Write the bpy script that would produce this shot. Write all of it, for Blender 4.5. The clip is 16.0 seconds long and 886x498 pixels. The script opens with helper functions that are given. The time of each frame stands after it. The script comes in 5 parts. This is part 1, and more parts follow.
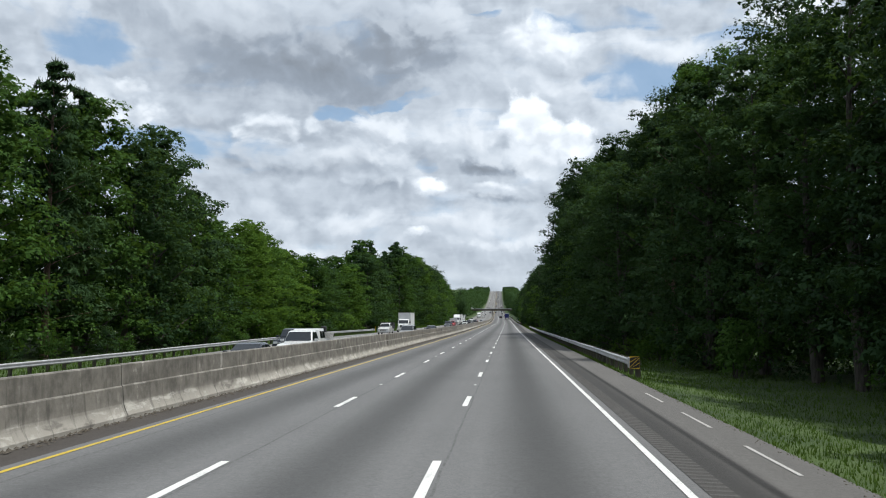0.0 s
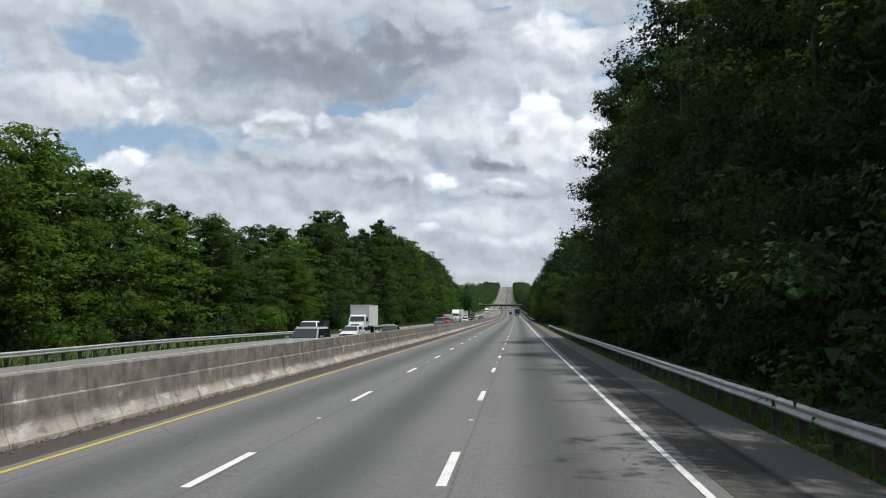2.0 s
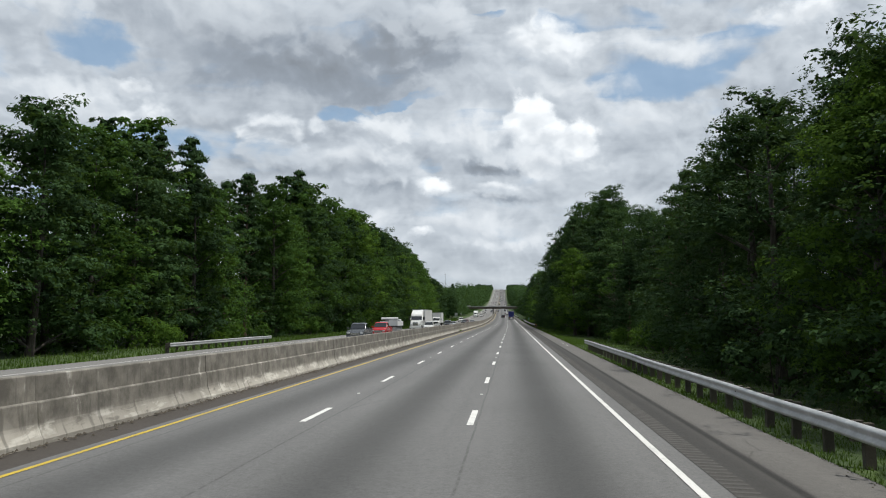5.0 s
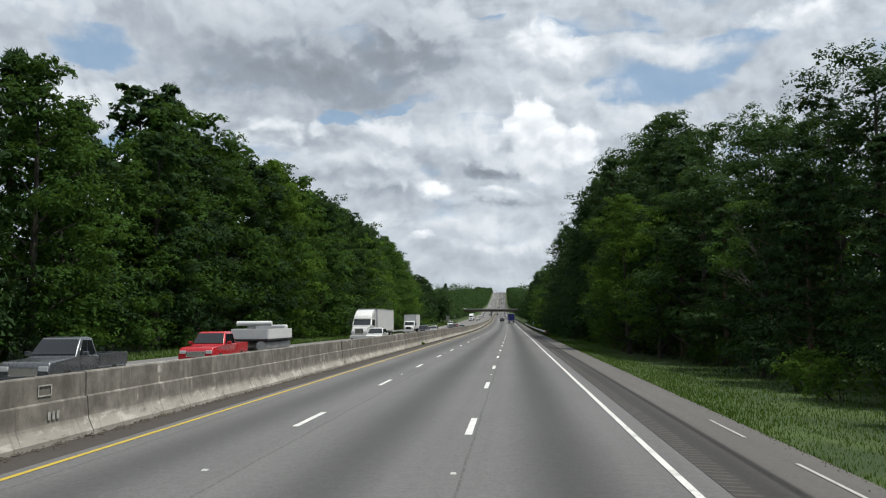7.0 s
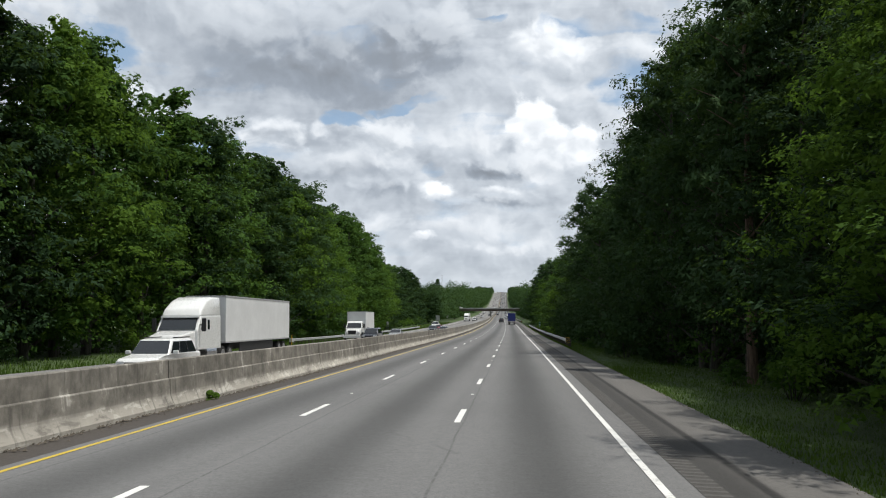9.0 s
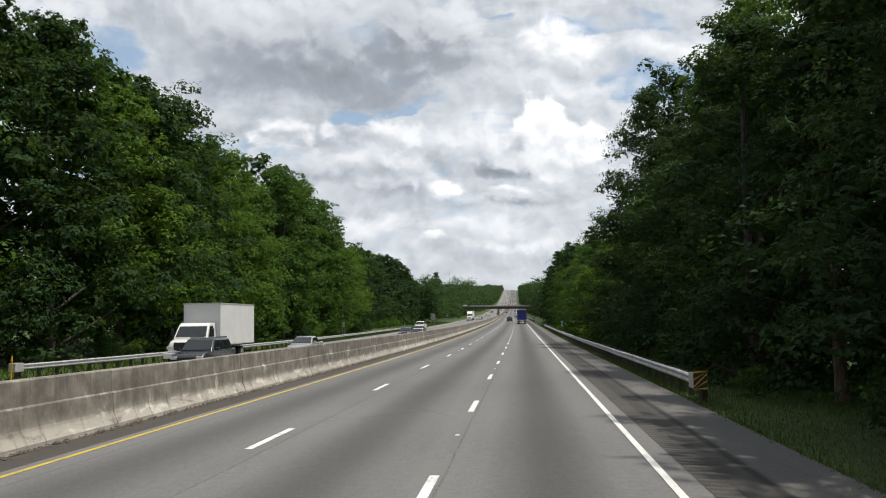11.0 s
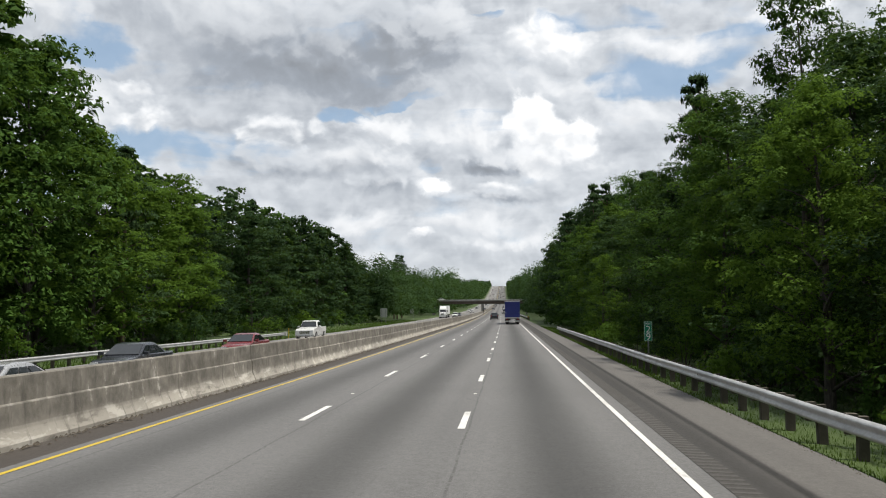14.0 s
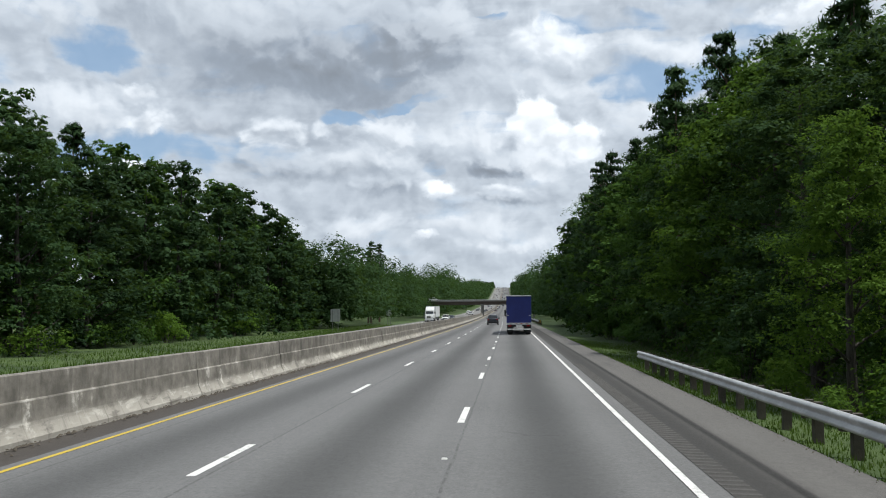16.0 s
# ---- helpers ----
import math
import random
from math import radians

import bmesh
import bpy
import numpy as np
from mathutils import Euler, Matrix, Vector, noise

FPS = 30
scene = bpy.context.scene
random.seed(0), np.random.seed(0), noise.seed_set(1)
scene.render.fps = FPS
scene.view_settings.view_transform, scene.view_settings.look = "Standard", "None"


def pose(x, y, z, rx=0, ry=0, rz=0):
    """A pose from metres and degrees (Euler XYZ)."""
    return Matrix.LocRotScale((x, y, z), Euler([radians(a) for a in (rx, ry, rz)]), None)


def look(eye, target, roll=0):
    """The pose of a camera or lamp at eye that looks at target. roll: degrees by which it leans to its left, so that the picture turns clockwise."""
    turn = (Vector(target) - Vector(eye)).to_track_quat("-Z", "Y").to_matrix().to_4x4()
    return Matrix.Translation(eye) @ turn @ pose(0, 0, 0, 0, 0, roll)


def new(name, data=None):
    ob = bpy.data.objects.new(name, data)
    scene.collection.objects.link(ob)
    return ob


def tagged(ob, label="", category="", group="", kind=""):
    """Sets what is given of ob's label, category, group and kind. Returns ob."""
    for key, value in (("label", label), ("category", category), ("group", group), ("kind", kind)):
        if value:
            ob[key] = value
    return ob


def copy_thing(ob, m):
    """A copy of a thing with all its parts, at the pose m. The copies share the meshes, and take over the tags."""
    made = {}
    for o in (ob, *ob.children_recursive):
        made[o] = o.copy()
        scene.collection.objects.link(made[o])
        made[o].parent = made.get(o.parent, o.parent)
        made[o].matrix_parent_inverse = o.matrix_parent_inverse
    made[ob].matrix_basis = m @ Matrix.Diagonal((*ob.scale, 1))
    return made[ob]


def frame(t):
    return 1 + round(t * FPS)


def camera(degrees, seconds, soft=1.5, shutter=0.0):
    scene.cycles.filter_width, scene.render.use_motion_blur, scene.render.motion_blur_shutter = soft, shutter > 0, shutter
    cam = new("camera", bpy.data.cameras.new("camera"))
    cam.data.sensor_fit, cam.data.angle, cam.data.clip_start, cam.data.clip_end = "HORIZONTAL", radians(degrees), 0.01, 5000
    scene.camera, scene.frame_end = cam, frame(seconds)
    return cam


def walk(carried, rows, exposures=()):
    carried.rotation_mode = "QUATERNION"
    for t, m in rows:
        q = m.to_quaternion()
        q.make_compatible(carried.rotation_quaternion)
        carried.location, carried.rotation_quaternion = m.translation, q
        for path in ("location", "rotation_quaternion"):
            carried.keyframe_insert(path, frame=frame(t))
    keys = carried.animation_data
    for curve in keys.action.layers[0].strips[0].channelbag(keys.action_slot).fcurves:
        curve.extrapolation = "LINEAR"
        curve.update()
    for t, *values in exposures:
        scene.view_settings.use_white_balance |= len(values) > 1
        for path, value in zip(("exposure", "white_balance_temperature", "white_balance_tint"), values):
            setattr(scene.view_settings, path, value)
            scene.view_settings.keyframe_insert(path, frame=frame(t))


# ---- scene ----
import functools

FOV = 54.8
PATH = [
    (0, (1.19, 0.0, 2.36, 94.74, 0.00, 4.31)),
    (0.5, (1.20, 15.5, 2.36, 94.79, 0.00, 4.50)),
    (1, (1.17, 30.7, 2.36, 94.69, 0.00, 4.73)),
    (1.5, (1.13, 45.4, 2.36, 94.44, 0.00, 5.00)),
    (2, (1.08, 60.4, 2.36, 94.49, -0.10, 5.00)),
    (2.5, (1.08, 75.4, 2.36, 94.59, -0.10, 4.85)),
    (3, (1.08, 90.2, 2.36, 94.64, 0.00, 4.25)),
    (3.5, (1.08, 105.3, 2.36, 94.73, 0.00, 4.45)),
    (4, (1.02, 120.7, 2.36, 94.74, 0.00, 4.56)),
    (6.5, (0.92, 196.8, 2.49, 94.83, 0.00, 4.59)),
    (7, (0.92, 212.9, 2.55, 94.99, 0.00, 4.59)),
    (7.5, (1.00, 228.1, 2.60, 95.01, 0.30, 4.37)),
    (8, (1.14, 243.1, 2.65, 94.87, 0.50, 4.42)),
    (8.5, (1.24, 257.2, 2.70, 95.00, 0.20, 4.50)),
    (9, (1.33, 271.7, 2.75, 95.02, -0.10, 4.70)),
    (11.5, (1.36, 345.4, 3.01, 94.92, 0.45, 5.48)),
    (12, (1.25, 360.6, 3.06, 94.82, 0.55, 5.22)),
    (12.5, (1.11, 375.8, 3.12, 94.84, 0.35, 5.53)),
    (13, (0.93, 390.6, 3.18, 94.86, 0.35, 5.60)),
    (13.5, (0.79, 405.7, 3.25, 94.73, 0.55, 5.30)),
    (14, (0.72, 420.3, 3.35, 94.78, 0.35, 4.63)),
    (14.5, (0.69, 435.2, 3.46, 94.87, 0.45, 4.63)),
    (15, (0.63, 450.4, 3.59, 94.89, 0.55, 4.75)),
    (15.5, (0.57, 465.7, 3.73, 94.91, 0.65, 4.87)),
    (16, (0.48, 480.5, 3.89, 94.93, 0.45, 4.91)),
]
cam = camera(FOV, 16.0, soft=1.1)
walk(cam, [(t, pose(*p)) for t, p in PATH], exposures=[(0.0, 0.0, 6200, 8), (1.5, -0.1, 6300, 8), (3.5, -0.1, 6400, 8), (7.0, -0.1, 6420, 8), (9.0, 0.0, 6450, 9), (12.5, 0.12, 6800, 10), (14.5, 0.06, 6600, 10), (16.0, 0.0, 6250, 8)])

# ---- world, sun ----
SUN_ELEV, SUN_AZ = radians(69), radians(95)      # azimuth clockwise from the way of travel (+y)
sun = new("sun", bpy.data.lights.new("sun", "SUN"))
sun.data.energy, sun.data.angle, sun.data.color = 4.4, radians(0.8), (1.0, 0.95, 0.87)
sun.matrix_world = look((0, 0, 0), (-math.sin(SUN_AZ) * math.cos(SUN_ELEV), -math.cos(SUN_AZ) * math.cos(SUN_ELEV), -math.sin(SUN_ELEV)))
sun.location = (60, 100, 120)


class Nodes:
    """A thin wrapper to write node trees briefly."""

    def __init__(self, tree):
        self.tree = tree
        tree.nodes.clear()

    def put(self, kind, inputs=None, **attrs):
        n = self.tree.nodes.new(kind)
        for k, v in attrs.items():
            setattr(n, k, v)
        for k, v in (inputs or {}).items():
            self.set(n, k, v)
        return n

    def set(self, n, key, v):
        s = n.inputs[key]
        if isinstance(v, bpy.types.NodeSocket):
            self.tree.links.new(v, s)
        elif isinstance(v, bpy.types.Node):
            self.tree.links.new(v.outputs[0], s)
        else:
            s.default_value = v

    def math(self, op, a, b=0.0, c=0.0, clamp=False):
        return self.put("ShaderNodeMath", {0: a, 1: b, 2: c}, operation=op, use_clamp=clamp).outputs[0]

    def smooth(self, v, lo, hi, a=0.0, b=1.0):
        return self.put("ShaderNodeMapRange", {0: v, 1: lo, 2: hi, 3: a, 4: b}, interpolation_type="SMOOTHSTEP").outputs[0]

    def noise(self, vec, scale, detail=3.0, rough=0.5, distort=0.0):
        return self.put("ShaderNodeTexNoise", {"Vector": vec, "Scale": scale, "Detail": detail, "Roughness": rough, "Distortion": distort})

    def mix(self, fac, a, b, blend="MIX"):
        n = self.put("ShaderNodeMix", data_type="RGBA", blend_type=blend)
        self.set(n, 0, fac)
        self.set(n, 6, a)
        self.set(n, 7, b)
        return n.outputs[2]


world = bpy.data.worlds.new("sky")
scene.world = world
world.use_nodes = True
N = Nodes(world.node_tree)
sky = N.put("ShaderNodeTexSky", sky_type="NISHITA", sun_disc=False, sun_elevation=SUN_ELEV, sun_rotation=SUN_AZ, air_density=1.0, dust_density=1.2)
ray = N.put("ShaderNodeTexCoord").outputs["Generated"]
sep = N.put("ShaderNodeSeparateXYZ", {0: ray})
rx, ry, rz = sep.outputs
# flat cloud-deck coordinates: perspective makes the clouds smaller towards the horizon
up = N.math("ADD", N.math("MAXIMUM", rz, 0.0), 0.10)
deck = N.put("ShaderNodeCombineXYZ", {0: N.math("DIVIDE", rx, up), 1: N.math("DIVIDE", ry, up), 2: 0.0}).outputs[0]
az = N.math("ARCTAN2", rx, ry)
el = N.math("ARCSINE", rz)
ang = N.put("ShaderNodeCombineXYZ", {0: az, 1: N.math("MULTIPLY", el, 1.2), 2: 0.0}).outputs[0]
warp = N.noise(ang, 7.0, 7.0, 0.55)
ws = N.put("ShaderNodeSeparateXYZ", {0: warp.outputs["Color"]})
az = N.math("ADD", az, N.math("MULTIPLY", N.math("SUBTRACT", ws.outputs[0], 0.5), 0.12))
el = N.math("ADD", el, N.math("MULTIPLY", N.math("SUBTRACT", ws.outputs[1], 0.5), 0.10))


def blobs(items, outer=1.25, inner=0.15):
    """The union of soft ellipses in the sky: azimuth, elevation, half width, half height in radians, weight."""
    total = None
    for a, e, ra, re_, w in items:
        da = N.math("DIVIDE", N.math("SUBTRACT", az, a), ra)
        de = N.math("DIVIDE", N.math("SUBTRACT", el, e), re_)
        r2 = N.math("ADD", N.math("MULTIPLY", da, da), N.math("MULTIPLY", de, de))
        v = N.smooth(r2, outer, inner, 0.0, w)
        keep = N.math("SUBTRACT", 1.0, v)
        total = keep if total is None else N.math("MULTIPLY", total, keep)
    return N.math("SUBTRACT", 1.0, total)


# blue gaps in the high veil
blue = blobs([(-0.198, 0.242, 0.041, 0.013, 1.00), (-0.121, 0.255, 0.053, 0.009, 0.80), (-0.480, 0.303, 0.053, 0.022, 1.00), (-0.532, 0.326, 0.040, 0.013, 0.70), (-0.455, 0.192, 0.083, 0.030, 1.10), (0.111, 0.348, 0.086, 0.017, 0.90), (0.126, 0.284, 0.046, 0.033, 0.75), (0.187, 0.276, 0.066, 0.024, 0.80), (-0.029, 0.367, 0.026, 0.007, 1.00), (0.250, 0.307, 0.053, 0.020, 0.80), (-0.102, 0.178, 0.020, 0.011, 0.60), (-0.537, 0.146, 0.053, 0.017, 0.80), (-0.358, 0.180, 0.033, 0.026, 0.70)], 1.3, 0.2)
# heaped clouds from far to near: azimuth, elevation, half width, height above and below, tone of top and base, softness of the edge
CLOUDS = [
    (-0.532, 0.321, 0.079, 0.03, 0.026, 0.72, 0.58, 0.7),
    (0.322, 0.322, 0.053, 0.022, 0.022, 0.95, 0.76, 0.5),
    (0.194, 0.312, 0.099, 0.017, 0.017, 0.84, 0.72, 0.9),
    (0.034, 0.323, 0.079, 0.034, 0.033, 0.93, 0.76, 0.6),
    (0.147, 0.226, 0.093, 0.033, 0.026, 0.82, 0.66, 0.8),
    (0.077, 0.271, 0.079, 0.017, 0.017, 0.8, 0.7, 0.9),
    (-0.507, 0.231, 0.116, 0.041, 0.038, 0.82, 0.52, 0.5),
    (-0.436, 0.266, 0.032, 0.009, 0.008, 0.86, 0.66, 0.5),
    (-0.411, 0.225, 0.05, 0.028, 0.025, 0.88, 0.6, 0.45),
    (-0.451, 0.171, 0.061, 0.022, 0.022, 0.98, 0.74, 0.3),
    (-0.316, 0.34, 0.179, 0.086, 0.069, 0.7, 0.44, 0.6),
    (-0.084, 0.341, 0.053, 0.063, 0.04, 0.74, 0.42, 0.4),
    (-0.225, 0.302, 0.179, 0.069, 0.061, 0.54, 0.14, 0.7),
    (-0.114, 0.323, 0.078, 0.063, 0.056, 0.56, 0.22, 0.5),
    (-0.34, 0.228, 0.046, 0.02, 0.019, 0.62, 0.44, 0.6),
    (-0.251, 0.219, 0.066, 0.028, 0.046, 0.84, 0.44, 0.35),
    (-0.155, 0.22, 0.046, 0.034, 0.046, 0.82, 0.56, 0.35),
    (-0.198, 0.178, 0.093, 0.034, 0.032, 0.78, 0.42, 0.5),
    (-0.263, 0.169, 0.06, 0.022, 0.017, 0.6, 0.3, 0.7),
    (-0.165, 0.149, 0.056, 0.021, 0.017, 0.68, 0.34, 0.6),
    (-0.044, 0.217, 0.066, 0.026, 0.03, 0.8, 0.66, 0.6),
    (0.02, 0.238, 0.037, 0.028, 0.04, 1.0, 0.88, 0.22),
    (0.072, 0.217, 0.037, 0.022, 0.036, 0.99, 0.74, 0.25),
    (0.046, 0.215, 0.06, 0.022, 0.034, 1.0, 0.76, 0.4),
    (0.038, 0.186, 0.079, 0.019, 0.024, 0.86, 0.62, 0.6),
    (-0.021, 0.184, 0.061, 0.02, 0.017, 0.70, 0.14, 0.6),
    (-0.088, 0.155, 0.024, 0.012, 0.013, 0.96, 0.78, 0.4),
    (-0.012, 0.154, 0.046, 0.009, 0.011, 0.9, 0.72, 0.6),
    (-0.019, 0.136, 0.065, 0.019, 0.016, 0.70, 0.24, 0.6),
    (-0.172, 0.109, 0.093, 0.017, 0.015, 0.8, 0.58, 0.7),
    (-0.066, 0.104, 0.099, 0.015, 0.013, 0.8, 0.6, 0.7),
    (-0.1, 0.094, 0.017, 0.009, 0.008, 0.97, 0.76, 0.35),
    (-0.006, 0.085, 0.073, 0.013, 0.012, 0.8, 0.6, 0.7),
    (-0.224, 0.079, 0.106, 0.013, 0.012, 0.78, 0.62, 0.8),
]


def lobes(at_):
    """Rounded cloud heads at two sizes: high in their middles."""
    v = N.put("ShaderNodeMix", data_type="VECTOR")
    N.set(v, 0, 0.08)
    N.set(v, 4, at_)
    N.set(v, 5, warp.outputs["Color"])
    big_, small_ = [N.put("ShaderNodeTexVoronoi", {"Vector": v.outputs[1], "Scale": k_, "Detail": 2.5, "Roughness": 0.5, "Smoothness": 0.3}, feature="SMOOTH_F1").outputs[0] for k_ in (15.0, 38.0)]
    return N.math("ADD", N.math("MULTIPLY", big_, -0.65), N.math("MULTIPLY", small_, -0.35))


broad = N.noise(deck, 0.7, 4.0, 0.5).outputs[0]
puff = N.math("SUBTRACT", N.noise(ang, 7.0, 6.0, 0.5, 0.1).outputs[0], 0.5)
crisp = N.math("SUBTRACT", N.noise(ang, 14.0, 9.0, 0.56, 0.15).outputs[0], 0.5)
wisp = N.math("SUBTRACT", N.noise(N.put("ShaderNodeMapping", {"Vector": ang, "Rotation": (0, 0, 0.4), "Scale": (4.5, 24.0, 1.0)}).outputs[0], 1.0, 7.0, 0.58, 0.5).outputs[0], 0.5)
heads = N.math("ADD", lobes(ang), 0.42)
above = N.put("ShaderNodeVectorMath", {0: ang, 1: (0.006, 0.014, 0.0)}, operation="ADD").outputs[0]
lit = N.math("SUBTRACT", lobes(ang), lobes(above))
torn = N.math("ADD", N.math("MULTIPLY", crisp, 2.6), N.math("MULTIPLY", heads, 1.2))
relief = N.math("ADD", N.math("MULTIPLY", lit, 1.3), N.math("ADD", N.math("MULTIPLY", puff, 0.35), N.math("MULTIPLY", crisp, 0.3)))
# the high veil, its blue gaps drawn out in wisps
gap = N.smooth(N.math("ADD", blue, N.math("ADD", N.math("ADD", N.math("MULTIPLY", crisp, 1.2), N.math("MULTIPLY", puff, 2.2)), N.math("MULTIPLY", wisp, 2.4))), 0.12, 0.95)
cover = N.math("SUBTRACT", 0.97, N.math("MULTIPLY", gap, 0.80), clamp=True)
veil = N.math("ADD", 0.44, N.math("MULTIPLY", broad, 0.3))
level = N.math("ADD", veil, N.math("ADD", N.math("MULTIPLY", wisp, 0.30), N.math("MULTIPLY", relief, 0.22)))
for a, e, ra, up_, down_, top_, base_, soft_ in CLOUDS:
    da = N.math("DIVIDE", N.math("SUBTRACT", az, a), ra)
    de = N.math("SUBTRACT", el, e)
    de = N.math("ADD", N.math("DIVIDE", N.math("MAXIMUM", de, 0.0), up_), N.math("DIVIDE", N.math("MINIMUM", de, 0.0), down_))
    far = N.math("SQRT", N.math("ADD", N.math("MULTIPLY", da, da), N.math("MULTIPLY", de, de)))
    body = N.math("ADD", N.math("SUBTRACT", 1.10 + 0.5 * soft_, far), N.math("MULTIPLY", torn, min(0.55, 0.35 + 0.006 / up_)))
    here = N.smooth(body, 0.0, 0.1 + 1.2 * soft_)
    sunny = N.math("ADD", N.math("ADD", N.math("MULTIPLY", de, 0.5), N.math("MULTIPLY", da, 0.10)), N.math("MULTIPLY", relief, 1.0 if ra < 0.08 else 0.55))
    own = N.smooth(sunny, -0.45, 0.45, base_ * 0.8 + 0.11, top_)
    blend = N.put("ShaderNodeMix", data_type="FLOAT")
    N.set(blend, 0, here)
    N.set(blend, 2, level)
    N.set(blend, 3, own)
    level = blend.outputs[0]
    cover = N.math("MAXIMUM", cover, here)
tone = N.put("ShaderNodeValToRGB", {0: level})
ramp = tone.color_ramp
ramp.elements[0].position, ramp.elements[0].color = 0.12, (2.2, 2.4, 2.7, 1)
ramp.elements[1].position, ramp.elements[1].color = 1.0, (11.4, 11.6, 11.9, 1)
for p, c in ((0.40, (3.6, 4.0, 4.6, 1)), (0.62, (6.4, 6.85, 7.45, 1))):
    ramp.elements.new(p).color = c
clear = N.mix(0.6, sky, (3.3, 5.1, 7.4, 1))
color = N.mix(cover, clear, tone.outputs[0])
haze = N.smooth(el, 0.10, 0.0, 0.0, 0.4)
color = N.mix(haze, color, (6.0, 6.5, 6.9, 1))
back = N.put("ShaderNodeBackground", {0: color, 1: 0.10})
N.put("ShaderNodeOutputWorld", {0: back})


# ---- the lie of the land ----
SLOPES = [(-200, 0.0), (120, 0.0), (200, 0.0035), (375, 0.0035), (480, 0.0112), (840, 0.0175), (2300, 0.075), (2700, 0.0), (6000, 0.0)]


def bend(y):
    """How far the road has swung to the left at y."""
    return 0.0 if y < 300 else (-1.9e-5 * (y - 300) ** 2 if y < 840 else -5.54 - 0.0105 * (y - 840))


def grade(y):
    """The height of the road at y: a long sag that climbs to a far crest, from its slopes."""
    z = 0.0
    for (a, p), (b, q) in zip(SLOPES, SLOPES[1:]):
        if y <= a:
            break
        e = min(y, b)
        z += (e - a) * (p + p + (q - p) * (e - a) / (b - a)) / 2
    return z


def lerp(points, v):
    for (a, p), (b, q) in zip(points, points[1:]):
        if v <= b:
            return p + (q - p) * max(0.0, (v - a) / (b - a))
    return points[-1][1]


CROSS = [(-1500, 30), (-300, 12), (-90, 3.0), (-45, 0.2), (-31, -0.9), (-26, -1.25), (-24.4, -1.05), (-21.2, -0.60), (-8.9, -0.35), (-8.2, -0.2), (-7.9, 0.0), (3.7, 0.0), (6.2, -0.09), (7.4, -0.2), (10, -0.5), (14, -0.6), (25, -0.3), (60, 1.5), (300, 9), (1500, 25)]


# how far the opposite carriageway lies lower, as a share of its section
DROP = [(-100, 0.7), (50, 0.6), (125, 0.12), (200, 0.28), (290, 0.36), (350, 0.45), (400, 0.53), (450, 0.56), (520, 0.6), (700, 0.6), (2000, 0.5)]


def lie(x, y):
    """The height of the finished ground at x (from the line between the two right lanes) and y."""
    z = lerp(CROSS, x)
    if -31 <= x < -8.2:
        z *= lerp(DROP, y)
    return grade(y) + z


def at(x, y, dz=0.0):
    """A place on the ground, with x counted from the bending road."""
    return Vector((x + bend(y), y, lie(x, y) + dz))


# ---- materials ----
def material(name):
    m = bpy.data.materials.new(name)
    m.use_nodes = True
    n = Nodes(m.node_tree)
    bsdf = n.put("ShaderNodeBsdfPrincipled")
    n.put("ShaderNodeOutputMaterial", {0: bsdf})
    return m, n, bsdf


def plain(name, color, rough=0.5, metal=0.0, vary=0.15, scale=3.0, bump=0.0, spec=0.5):
    """Paint, plastic or metal with two scales of faint dirt."""
    m, n, b = material(name)
    tc = n.put("ShaderNodeTexCoord").outputs["Object"]
    a, c = n.noise(tc, scale, 5.0, 0.6).outputs[0], n.noise(tc, scale * 9, 3.0).outputs[0]
    dirt = n.smooth(n.math("ADD", n.math("MULTIPLY", a, 0.7), n.math("MULTIPLY", c, 0.3)), 0.35, 0.7)
    n.set(b, "Base Color", n.mix(dirt, (*[v * (1 - vary) for v in color], 1), (*color, 1)))
    n.set(b, "Roughness", n.math("ADD", rough - 0.05, n.math("MULTIPLY", c, 0.1)))
    n.set(b, "Metallic", metal)
    n.set(b, "Specular IOR Level", spec)
    if bump:
        n.set(b, "Normal", n.put("ShaderNodeBump", {"Height": c, "Strength": bump, "Distance": 0.02}))
    return m


